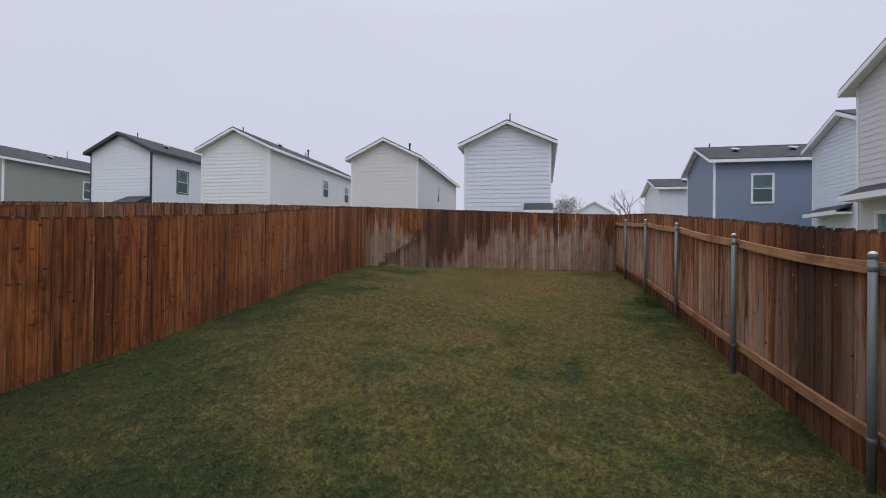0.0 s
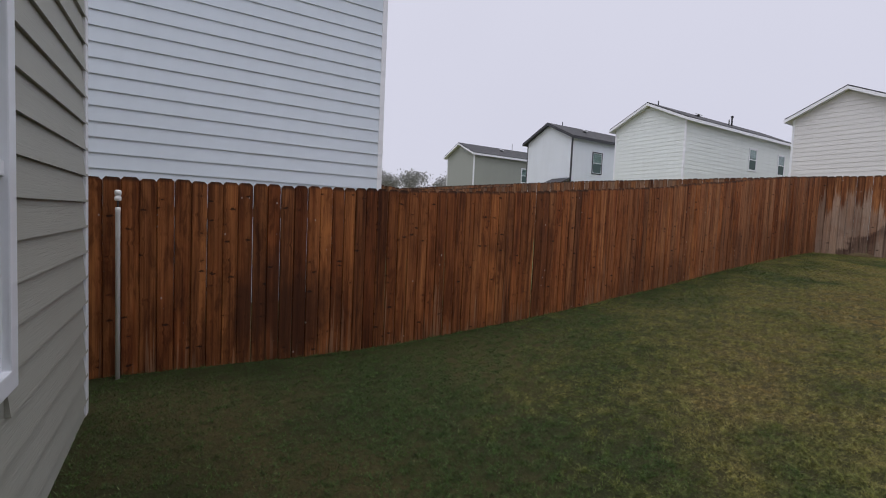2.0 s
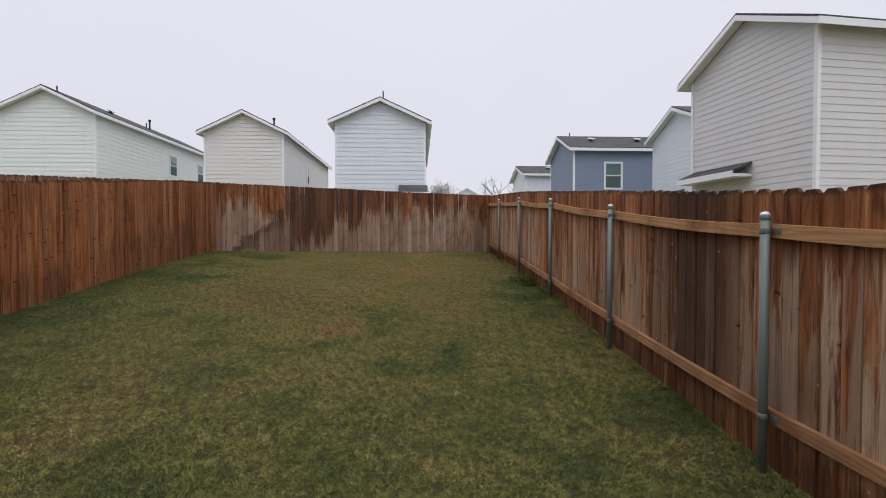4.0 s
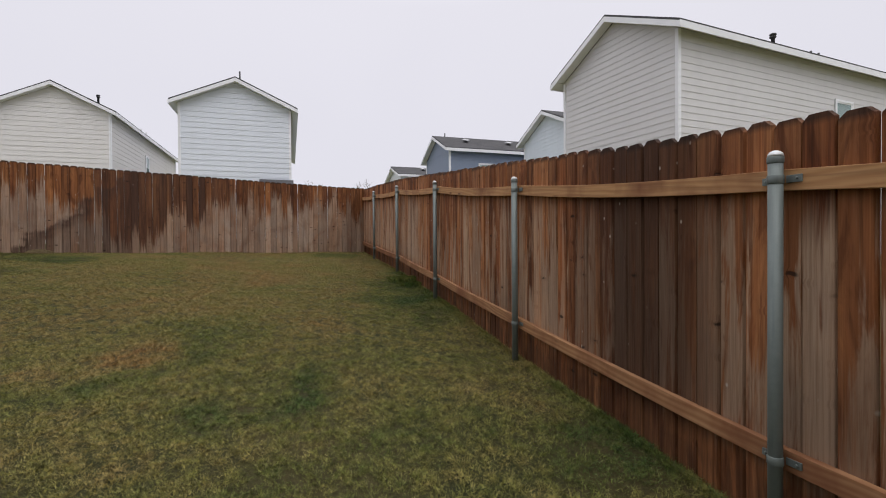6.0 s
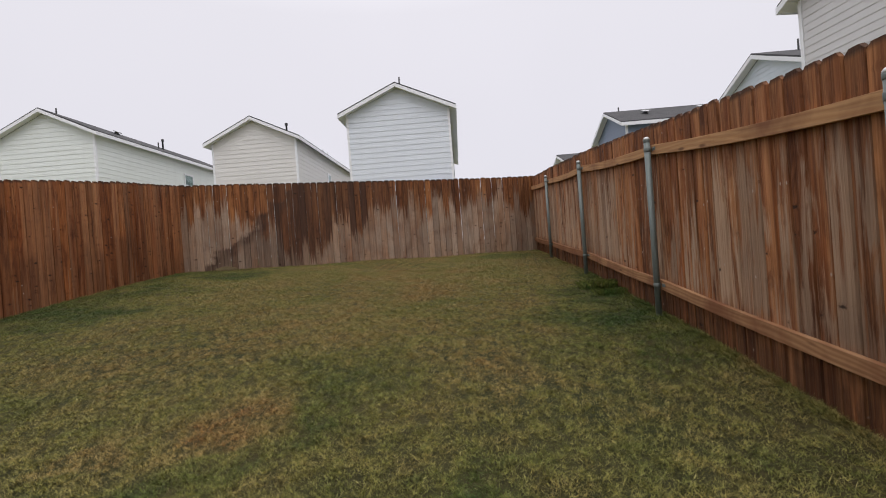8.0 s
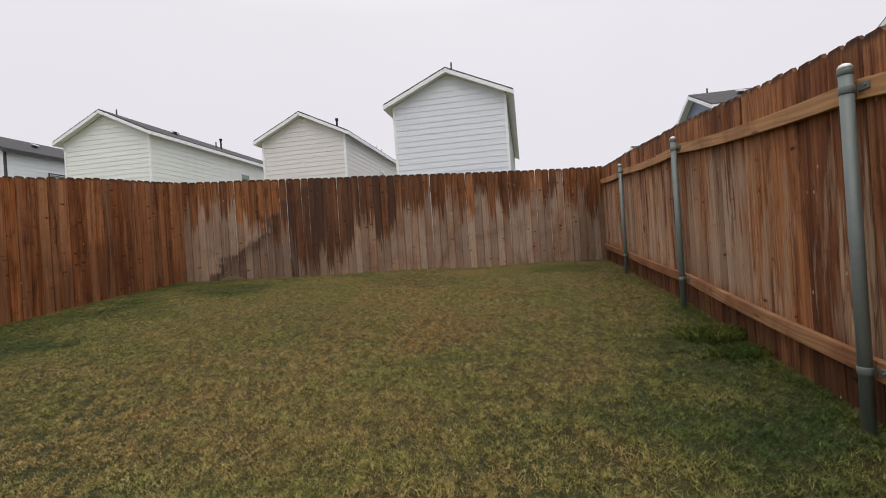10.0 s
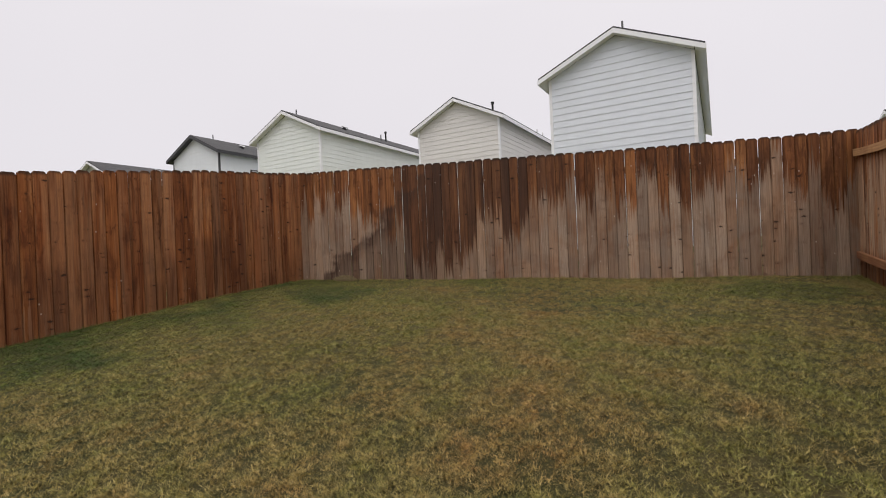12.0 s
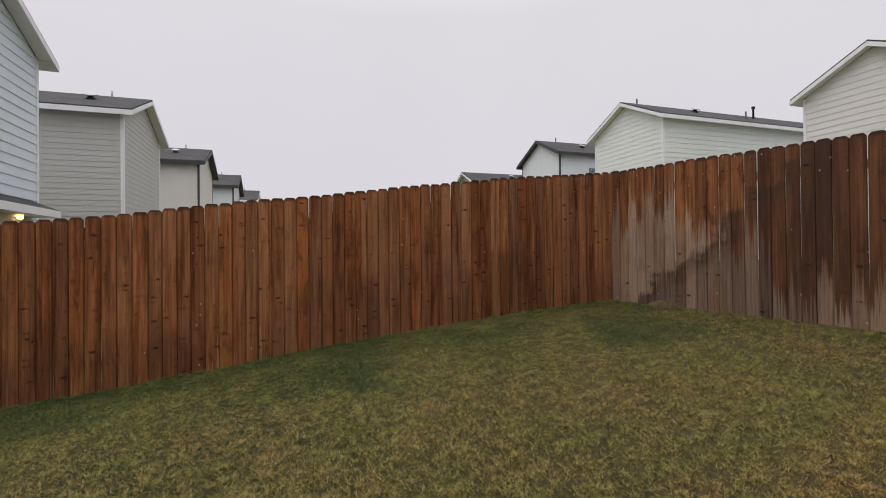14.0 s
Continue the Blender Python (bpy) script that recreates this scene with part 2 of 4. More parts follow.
def right_rule(m, base, grain, broad):
    lx, ly, lz = m.xyz(m.pos(kind="Object"))
    x, y, z = m.xyz(m.pos())
    # bleached between the rails, the stain running down over it in drips
    patch = m.noise(m.vmul(base, (13, 13, 1.3)), 1.0, 5, 0.62, 0.7)
    drip = m.noise(m.vmul(base, (42, 42, 1.0)), 1.0, 3, 0.6, 0.4)
    mid = m.math("MULTIPLY", m.span(m.math("ADD", lz, m.math("MULTIPLY", drip, 0.3)), 0.42, 0.60), m.span(m.math("SUBTRACT", lz, m.math("MULTIPLY", drip, 0.5)), 1.32, 1.08))
    value = m.math("ADD", m.math("ADD", patch, m.math("MULTIPLY", m.math("SUBTRACT", drip, 0.5), 0.35)), m.math("MULTIPLY", m.rand(6), 0.24))
    value = m.math("ADD", value, m.math("ADD", m.span(lz, 0.3, 1.3, 0.05, -0.05), m.span(y, 9.0, 12.0, 0.0, 0.06)))
    greys = m.math("MULTIPLY", m.math("MULTIPLY", m.span(value, 0.52, 0.69, 0, 1, True), mid), 0.8)
    dark = m.math("MULTIPLY", m.math("MULTIPLY", m.span(y, 3.95, 4.35), m.span(y, 5.45, 5.15)), m.span(lz, 0.1, 0.4, 0.6, 0.9))
    damp = m.span(m.noise(m.vmul(m.pos(), (1, 0.9, 0.5)), 1.3, 2), 0.55, 0.70, 0, 0.35)
    foot = m.math("MULTIPLY", m.span(m.math("ADD", lz, m.math("MULTIPLY", broad, 0.16)), 0.46, 0.26), m.span(patch, 0.66, 0.50, 0.25, 0.72))
    wets = m.math("MAXIMUM", m.math("MAXIMUM", m.math("MULTIPLY", dark, m.span(m.rand(7), 0, 0.6, 0.55, 1)), damp), foot)
    return greys, wets


def value_of(self, color):
    n = self.node("ShaderNodeRGBToBW")
    self.put(n.inputs[0], color)
    return n.outputs[0]


Nodes.node_value = value_of
RED = [(0.0, (0.155, 0.044, 0.012)), (0.25, (0.245, 0.073, 0.020)), (0.5, (0.18, 0.053, 0.015)), (0.72, (0.37, 0.127, 0.036)), (0.8, (0.245, 0.077, 0.023)), (1.0, (0.11, 0.036, 0.012))]
RED_PALE = [(0.0, (0.30, 0.096, 0.026)), (0.35, (0.44, 0.170, 0.050)), (0.65, (0.32, 0.115, 0.036)), (1.0, (0.48, 0.20, 0.066))]
BROWN = [(0.0, (0.24, 0.078, 0.026)), (0.4, (0.33, 0.122, 0.044)), (0.75, (0.25, 0.082, 0.028)), (1.0, (0.15, 0.052, 0.02))]
BROWN_PALE = [(0.0, (0.44, 0.192, 0.076)), (0.5, (0.52, 0.255, 0.115)), (1.0, (0.37, 0.145, 0.055))]
WOOD_LEFT = picket_wood("red_cedar", RED, RED_PALE, left_rule, grey=(0.40, 0.235, 0.135), wet=(0.045, 0.016, 0.007), knots=0.55, nicks=0.6)
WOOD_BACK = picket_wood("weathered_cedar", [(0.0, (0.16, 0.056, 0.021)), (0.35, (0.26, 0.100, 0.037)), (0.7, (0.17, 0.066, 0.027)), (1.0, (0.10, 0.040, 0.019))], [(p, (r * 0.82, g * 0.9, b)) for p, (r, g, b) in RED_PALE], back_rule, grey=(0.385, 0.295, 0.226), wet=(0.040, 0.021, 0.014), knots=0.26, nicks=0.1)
WOOD_RIGHT = picket_wood("brown_cedar", BROWN, BROWN_PALE, right_rule, grey=(0.50, 0.365, 0.26), knots=0.16, nicks=0.15)
WOOD_BEYOND = picket_wood("faded_cedar", [(p, (r * 0.8, g * 0.95, b * 1.15)) for p, (r, g, b) in RED], [(p, (r * 0.7, g * 0.85, b * 1.1)) for p, (r, g, b) in RED_PALE], left_rule, knots=0.05)


def rail_wood(name, light, deep, stain):
    """Knotty sawn pine, stained to some degree."""
    m = Nodes(name, 0.7, spec=0.3)
    base = m.vadd(m.pos(kind="Object"), m.vmul(m.vadd((0.3, 0.7, 0.1), m.rand(1)), (3.0, 17.0, 5.0)))
    warp = m.noise(m.vmul(base, (3, 1.1, 3)), 1.0, 2)
    rings = m.node("ShaderNodeTexWave")
    rings.wave_type, rings.bands_direction = "BANDS", "Z"
    m.put(rings.inputs["Vector"], m.vadd(m.vmul(base, (1, 0.06, 1)), m.vmul(m.vadd((0, 0, 0), warp), (0.05, 0.05, 0.12))))
    rings.inputs["Scale"].default_value, rings.inputs["Distortion"].default_value = 9, 5.0
    fine = m.noise(m.vmul(base, (60, 2, 60)), 1.0, 3)
    c = m.mix(m.span(rings.outputs["Fac"], 0, 1, 0.15, 0.75), light, deep)
    c = m.mix(m.span(fine, 0.45, 0.7, 0, 0.45), c, (0.18, 0.085, 0.04))
    spot = m.voronoi(m.vmul(base, (3, 2.3, 9)), 1.0)
    c = m.mix(m.span(spot, 0.08, 0.16, 0.8, 0), c, (0.10, 0.04, 0.018))
    c = m.mix(m.span(m.rand(2), 0.55, 0.75, 0, 0.6), c, (0.20, 0.075, 0.03))
    c = m.mix(m.span(m.noise(m.vmul(base, (1, 1.2, 1)), 1.6, 4, 0.6), 0.5 - stain, 0.7 - stain, 0, 0.8), c, (0.17, 0.062, 0.028))
    return m.done(c, 0.7, fine, 0.3, 0.003)


RAIL = rail_wood("rail_pine", (0.50, 0.285, 0.13), (0.36, 0.175, 0.07), 0.0)
RAIL_LOW = rail_wood("stained_rail_pine", (0.42, 0.235, 0.118), (0.25, 0.108, 0.045), 0.06)


def galvanized():
    m = Nodes("galvanized_steel", 0.55, 0.25)
    p = m.pos(kind="Object")
    spangle = m.noise(p, 38, 3)
    drip = m.noise(m.vmul(p, (20, 20, 1.5)), 1, 3)
    c = m.mix(spangle, (0.125, 0.150, 0.143), (0.195, 0.222, 0.212))
    c = m.mix(m.span(drip, 0.5, 0.75, 0, 0.6), c, (0.065, 0.076, 0.076))
    return m.done(c, m.span(spangle, 0.3, 0.7, 0.45, 0.65), spangle, 0.08, 0.002)


def plain(name, color, rough=0.5, metal=0.0, vary=0.12, scale=6.0, bump=0.06):
    m = Nodes(name, rough, metal)
    p = m.pos()
    n = m.noise(p, scale, 4)
    fine = m.noise(p, scale * 14, 3)
    lo = tuple(v * (1 - vary) for v in color)
    hi = tuple(min(1, v * (1 + vary)) for v in color)
    return m.done(m.mix(n, lo, hi), m.span(n, 0.3, 0.7, max(0.03, rough - 0.06), min(1, rough + 0.08)), fine, bump, 0.002)


def siding(name, color, grain=0.25):
    """Painted wood-grain lap boards with faint rain streaks and a little dirt."""
    m = Nodes(name, 0.55, spec=0.4)
    obj = m.pos(kind="Object")
    off = m.vadd(obj, m.vmul(m.vadd((0.2, 0.4, 0.9), m.rand(1)), (91.0, 13.0, 7.0)))
    grain_tex = m.noise(m.vmul(off, (2.2, 1, 55)), 1.0, 4, 0.6, 1.5)
    streak = m.noise(m.vmul(m.pos(), (3, 3, 0.35)), 1, 4)
    dirt = m.noise(m.pos(), 0.7, 3)
    c = m.mix(m.span(streak, 0.45, 0.75, 0, 0.13), color, tuple(v * 0.7 for v in color))
    c = m.mix(m.span(dirt, 0.4, 0.7, 0, 0.08), c, tuple(v * f for v, f in zip(color, (0.8, 0.78, 0.72))))
    c = m.mix(m.span(m.rand(2), 0, 1, 0, 0.05), c, tuple(v * 0.8 for v in color))
    return m.done(c, 0.55, grain_tex, grain, 0.003)


def shingles():
    m = Nodes("asphalt_shingles", 0.92, spec=0.25)
    p = m.pos(kind="Object")
    brick = m.node("ShaderNodeTexBrick")
    m.put(brick.inputs["Vector"], m.shingle_plane(p))
    brick.inputs["Scale"].default_value = 1.0
    brick.inputs["Brick Width"].default_value, brick.inputs["Row Height"].default_value = 0.33, 0.14
    brick.inputs["Mortar Size"].default_value, brick.inputs["Bias"].default_value = 0.008, 0.0
    brick.inputs["Color1"].default_value, brick.inputs["Color2"].default_value = (0.040, 0.040, 0.043, 1), (0.072, 0.070, 0.073, 1)
    brick.inputs["Mortar"].default_value = (0.035, 0.035, 0.037, 1)
    grit = m.noise(p, 70, 2)
    c = m.mix(m.span(grit, 0.35, 0.7, 0, 0.5), brick.outputs["Color"], (0.105, 0.104, 0.106))
    c = m.mix(m.span(m.noise(p, 0.8, 3), 0.4, 0.7, 0, 0.4), c, (0.038, 0.038, 0.041))
    return m.done(c, 0.92, brick.outputs["Fac"], -0.4, 0.01)


def shingle_plane(self, p):
    x, y, z = self.xyz(p)
    n = self.node("ShaderNodeCombineXYZ")
    self.put(n.inputs[0], y)
    self.put(n.inputs[1], self.math("MULTIPLY", z, 2.2))
    return n.outputs[0]


Nodes.shingle_plane = shingle_plane
STEEL = galvanized()
CAP_PAINT = plain("cap_white", (0.62, 0.63, 0.63), 0.5, 0.2)
WHITE_TRIM = plain("white_trim", (0.76, 0.77, 0.79), 0.45, vary=0.06, scale=3)
DARK_TRIM = plain("dark_trim", (0.035, 0.036, 0.04), 0.5)
PVC = plain("white_pvc", (0.84, 0.82, 0.77), 0.4, vary=0.1, scale=9)
VINYL = plain("white_vinyl", (0.74, 0.76, 0.78), 0.35, vary=0.05)
SHINGLE = shingles()
PIPE_DARK = plain("vent_rubber", (0.04, 0.04, 0.042), 0.6)
PIPE_LIGHT = plain("vent_metal", (0.42, 0.42, 0.43), 0.45, 0.6)
SIDES = {
    "white": siding("white_siding", (0.70, 0.735, 0.765)),
    "pearl": siding("pearl_white_siding", (0.66, 0.70, 0.755)),
    "cream": siding("mint_white_siding", (0.71, 0.748, 0.722)),
    "beige": siding("warm_white_siding", (0.66, 0.645, 0.625)),
    "taupe": siding("pale_taupe_siding", (0.60, 0.592, 0.592)),
    "blue": siding("slate_blue_siding", (0.20, 0.245, 0.33)),
    "sage": siding("sage_siding", (0.30, 0.315, 0.275)),
    "olive": siding("olive_grey_siding", (0.335, 0.335, 0.285), 0.9),
    "ice": siding("ice_white_siding", (0.64, 0.70, 0.76)),
    "stone": siding("stone_grey_siding", (0.47, 0.47, 0.45)),
}


def glass_material():
    m = Nodes("window_glass", 0.03)
    m.b.inputs["Transmission Weight"].default_value = 1.0
    m.b.inputs["IOR"].default_value = 1.5
    m.b.inputs["Specular Tint"].default_value = (0.62, 0.78, 0.75, 1)
    return m.done((0.80, 0.90, 0.88))


GLASS = glass_material()
UNLIT_ROOM = plain("unlit_room", (0.03, 0.045, 0.045), 0.8)
BLIND = plain("pale_blind", (0.33, 0.40, 0.38), 0.7)
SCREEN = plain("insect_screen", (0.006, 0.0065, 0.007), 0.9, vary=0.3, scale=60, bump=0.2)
MESH_SCREEN = plain("grey_green_screen", (0.07, 0.105, 0.10), 0.85, vary=0.3, scale=40, bump=0.1)
SCREEN.node_tree.nodes["Principled BSDF"].inputs["Specular IOR Level"].default_value = 0.05


def soil_material():
    m = Nodes("lawn_soil", 0.95, spec=0.15)
    p = m.pos()
    a = m.noise(p, 0.55, 4, 0.6)
    fine = m.noise(p, 34, 4, 0.7)
    c = m.mix(m.span(a, 0.4, 0.62), (0.030, 0.033, 0.011), (0.064, 0.050, 0.019))
    c = m.mix(m.span(fine, 0.35, 0.7, 0, 0.8), c, (0.016, 0.016, 0.006))
    x, y, z = m.xyz(p)
    inside = m.math("MULTIPLY", m.math("MULTIPLY", m.span(x, -5.4, -5.3), m.span(x, 2.6, 2.5)), m.math("MULTIPLY", m.span(y, -0.5, -0.4), m.span(m.math("SUBTRACT", y, m.math("MULTIPLY", x, 0.243)), 15.45, 15.35)))
    turf = m.mix(m.span(m.noise(p, 1.1, 5, 0.7), 0.35, 0.65), (0.07, 0.10, 0.026), (0.20, 0.165, 0.07))
    turf = m.mix(m.span(fine, 0.4, 0.7, 0, 0.6), turf, (0.05, 0.05, 0.02))
    c = m.mix(inside, turf, c)
    return m.done(c, 0.95, fine, 0.8, 0.02)


# greener and drier patches of the lawn: x, y, reach, push
GRASS_SPOTS = ((0.3, 6.0, 0.7, -0.38), (1.98, 8.9, 0.85, -0.4), (2.1, 7.5, 0.5, -0.25), (2.2, 10.0, 0.6, -0.25), (-0.75, 6.33, 0.4, -0.25),
               (1.65, 14.5, 0.9, -0.6), (-3.74, 13.0, 0.8, -0.4), (-4.1, 9.9, 0.8, -0.4), (-0.04, 13.4, 0.5, -0.3), (2.1, 4.6, 0.6, -0.3),
               (-3.2, 1.2, 2.0, -0.45), (-0.69, 6.88, 0.33, 0.45), (-1.43, 6.5, 0.25, 0.4), (0.7, 12.3, 0.6, 0.4), (-0.7, 11.8, 0.9, 0.3), (-0.3, 10.5, 1.2, 0.25))


def blade_material():
    m = Nodes("grass_blades", 0.6, spec=0.2)
    p = m.pos()
    x, y, z = m.xyz(p)
    r = m.node("ShaderNodeNewGeometry").outputs["Random Per Island"]
    big = m.noise(p, 0.75, 3, 0.6, 0.5)
    mid = m.noise(p, 2.6, 4, 0.65, 0.4)
    small = m.noise(p, 14.0, 2, 0.6)
    dry = m.math("ADD", m.math("MULTIPLY", m.math("SUBTRACT", big, 0.5), 1.9), m.math("MULTIPLY", m.math("SUBTRACT", mid, 0.5), 1.15))
    dry = m.math("ADD", dry, m.math("MULTIPLY", m.math("SUBTRACT", small, 0.5), 0.45))
    dry = m.math("ADD", dry, m.math("MULTIPLY", m.math("SUBTRACT", r, 0.5), 0.18))
    edges = m.math("MAXIMUM", m.span(x, -2.9, -4.9, 0, 1.9), m.span(x, 1.6, 2.45, 0, 0.35))
    wob = m.node("ShaderNodeTexNoise")
    m.put(wob.inputs["Vector"], p)
    wob.inputs["Scale"].default_value, wob.inputs["Detail"].default_value = 2.2, 3
    flat = m.vmul(m.vadd(p, m.vmul(m.vadd(wob.outputs["Color"], (-0.5, -0.5, -0.5)), (1.1, 1.1, 0))), (1, 1, 0))
    for sx, sy, reach, push in GRASS_SPOTS:
        d = m.node("ShaderNodeVectorMath")
        d.operation = "DISTANCE"
        m.put(d.inputs[0], flat)
        d.inputs[1].default_value = (sx, sy, 0)
        dry = m.math("ADD", dry, m.span(d.outputs["Value"], reach * 0.45, reach, push, 0, True))
    grit = m.noise(p, 24.0, 3, 0.75)
    dry = m.math("ADD", dry, m.math("MULTIPLY", m.math("SUBTRACT", grit, 0.5), 0.22))
    dry = m.math("ADD", dry, m.span(y, 7.0, 12.0, -0.07, 0.05))
    # Greener along fences and house; by the house its shade is coloured in too.
    dry = m.math("ADD", dry, m.math("SUBTRACT", m.span(y, 0.8, 6.0, -0.5, 0.14), m.math("MULTIPLY", edges, 0.26)))
    c = m.ramp(m.span(dry, -0.65, 0.85), [(0.0, (0.056, 0.105, 0.020)), (0.2, (0.128, 0.150, 0.031)), (0.42, (0.242, 0.222, 0.058)), (0.64, (0.300, 0.228, 0.076)), (0.84, (0.335, 0.218, 0.074)), (1.0, (0.33, 0.172, 0.058))])
    tone = m.node("ShaderNodeTexWhiteNoise")
    tone.noise_dimensions = "1D"
    m.put(tone.inputs["W"], m.math("MULTIPLY", r, 517.0))
    c = m.mix(m.span(tone.outputs["Value"], 0.86, 1.0, 0, 0.5), c, m.mix(0.55, m.mix(1.0, c, (1.9, 1.8, 1.7), "MULTIPLY"), (0.50, 0.43, 0.27)))
    # Two noises darken the blades, painting in the shade of crevices between clumps.
    c = m.mix(m.span(grit, 0.51, 0.40, 0, 0.74), c, m.mix(1.0, c, (0.34, 0.35, 0.31), "MULTIPLY"))
    mat = m.noise(m.vmul(p, (1, 1.5, 1)), 46.0, 2, 0.6, 0.6)
    c = m.mix(m.span(mat, 0.50, 0.38, 0, 0.7), c, m.mix(1.0, c, (0.34, 0.34, 0.30), "MULTIPLY"))
    c = m.mix(m.span(mat, 0.54, 0.66, 0, 0.5), c, m.mix(1.0, c, (1.45, 1.4, 1.3), "MULTIPLY"))
    c = m.mix(m.span(tone.outputs["Value"], 0.3, 0.0, 0, 0.7), c, (0.030, 0.034, 0.012))
    return m.done(c, 0.6)


SOIL, BLADES = soil_material(), blade_material()
THATCH = plain("dry_thatch", (0.20, 0.15, 0.075), 0.85, vary=0.5, scale=22)
# Leaf and bark are paled towards grey so haze sits in their colour.
HAZED_LEAF = plain("hazed_leaf", (0.29, 0.29, 0.275), 0.7, vary=0.5, scale=1.0)
HAZED_BARK = plain("hazed_bark", (0.27, 0.25, 0.24), 0.9, vary=0.3)


# ---- mesh helpers ----
def mesh_of(name, bm, mat):
    me = bpy.data.meshes.new(name)
    bm.normal_update()
    bm.to_mesh(me)
    bm.free()
    if mat:
        me.materials.append(mat)
    return me


def part(name, bm, mat, parent=None, label="", m=None):
    ob = new(name, bm if isinstance(bm, bpy.types.Mesh) else mesh_of(name, bm, mat))
    ob.parent = parent
    if m is not None:
        ob.matrix_basis = m
    if label:
        ob["label"] = label
    return ob


def box(x0, x1, y0, y1, z0, z1, bevel=0.0, bm=None):
    bm = bm or bmesh.new()
    r = bmesh.ops.create_cube(bm, size=1)
    for v in r["verts"]:
        v.co = Vector(((x0, x1)[v.co.x > 0], (y0, y1)[v.co.y > 0], (z0, z1)[v.co.z > 0]))
    if bevel:
        edges = list({e for v in r["verts"] for e in v.link_edges})
        bmesh.ops.bevel(bm, geom=edges, offset=bevel, segments=2, profile=0.6, affect="EDGES")
    return bm


def tube(rings, seg=16, bm=None, cx=0.0, cy=0.0):
    """A turned shape: rings of (radius, z), closed at both ends."""
    bm = bm or bmesh.new()
    loops = []
    for r, z in rings:
        loops.append([bm.verts.new((cx + r * math.cos(2 * math.pi * i / seg), cy + r * math.sin(2 * math.pi * i / seg), z)) for i in range(seg)])
    for a, b in zip(loops, loops[1:]):
        for i in range(seg):
            f = bm.faces.new((a[i], a[(i + 1) % seg], b[(i + 1) % seg], b[i]))
            f.smooth = True
    bm.faces.new(loops[0][::-1])
    bm.faces.new(loops[-1])
    return bm


def prism(points, y0, y1, bm=None):
    """A flat outline of (x, z) given a thickness along y."""
    bm = bm or bmesh.new()
    a = [bm.verts.new((x, y0, z)) for x, z in points]
    b = [bm.verts.new((x, y1, z)) for x, z in points]
    bm.faces.new(a)
    bm.faces.new(b[::-1])
    n = len(points)
    for i in range(n):
        bm.faces.new((a[(i + 1) % n], a[i], b[i], b[(i + 1) % n]))
    bmesh.ops.recalc_face_normals(bm, faces=bm.faces[:])
    return bm


def ring(x0, x1, z0, z1, inset, y0, y1, bevel=0.0):
    """A rectangular frame in one piece."""
    bm = bmesh.new()
    loops = []
    for d, y in ((0, y0), (inset, y0), (inset, y1), (0, y1)):
        loops.append([bm.verts.new(c) for c in ((x0 + d, y, z0 + d), (x1 - d, y, z0 + d), (x1 - d, y, z1 - d), (x0 + d, y, z1 - d))])
    for k in range(4):
        a, b = loops[k], loops[(k + 1) % 4]
        for i in range(4):
            bm.faces.new((a[i], a[(i + 1) % 4], b[(i + 1) % 4], b[i]))
    bmesh.ops.recalc_face_normals(bm, faces=bm.faces[:])
    if bevel:
        bmesh.ops.bevel(bm, geom=bm.edges[:], offset=bevel, segments=2, profile=0.6, affect="EDGES")
    return bm


# ---- ground: one sheet, rising away from the house ----
LEFT_Y = (-40, -0.5, 1.0, 2.3, 3.8, 5.0, 7.2, 9.3, 11.8, 14.1, 17, 24, 40)
LEFT_Z = (-0.25, -0.2, -0.22, -0.22, -0.12, 0.0, 0.24, 0.50, 0.79, 0.97, 1.08, 1.2, 1.2)
RIGHT_Y = (-40, -0.5, 1.3, 3.8, 5.0, 6.2, 8.65, 11.1, 13.7, 16.0, 19, 26, 40)
RIGHT_Z = (-0.25, -0.35, -0.33, -0.21, -0.1, 0.01, 0.29, 0.53, 0.71, 0.86, 1.0, 1.2, 1.2)
XL, XR = -5.3, 2.5


def smooth_profile(y, ys, zs):
    return sum(np.interp(y + d, ys, zs) for d in (-0.7, -0.35, 0, 0.35, 0.7)) / 5


def ground_z(x, y):
    k = np.clip((np.asarray(x, float) - XL) / (XR - XL), 0, 1)
    y = np.asarray(y, float)
    z = (1 - k) * smooth_profile(y, LEFT_Y, LEFT_Z) + k * smooth_profile(y, RIGHT_Y, RIGHT_Z)
    return z + 0.012 * np.sin(2.1 * np.asarray(x) + 0.7 * y) * np.sin(1.3 * y + 0.4)


def gz(x, y):
    return float(ground_z(x, y))


def build_ground():
    far = np.array([60, 90, 140, 250, 600, 1500, 3000.0])
    xs = np.concatenate([-far[::-1], np.arange(-50, -6, 4.0), np.arange(-6, 3.2, 0.2), np.arange(4, 50, 4.0), far])
    ys = np.concatenate([-far[::-1], np.arange(-40, -1, 3.0), np.arange(-1, 17, 0.2), np.arange(18, 50, 3.0), far])
    gx, gy = np.meshgrid(xs, ys)
    gz = ground_z(gx, gy)
    nx, ny = len(xs), len(ys)
    verts = np.stack([gx, gy, gz], -1).reshape(-1, 3)
    i, j = np.meshgrid(np.arange(nx - 1), np.arange(ny - 1))
    a = (j * nx + i).ravel()
    faces = np.stack([a, a + 1, a + nx + 1, a + nx], -1)
    me = bpy.data.meshes.new("ground")
    me.from_pydata(verts.tolist(), [], faces.tolist())
    me.materials.append(SOIL)
    for p in me.polygons:
        p.use_smooth = True
    tagged(new("ground", me), "sloping lawn soil with dry thatch", "ground", kind="structure")


build_ground()

BACK_L, BACK_R = Vector((-5.3, 14.05)), Vector((2.57, 15.96))


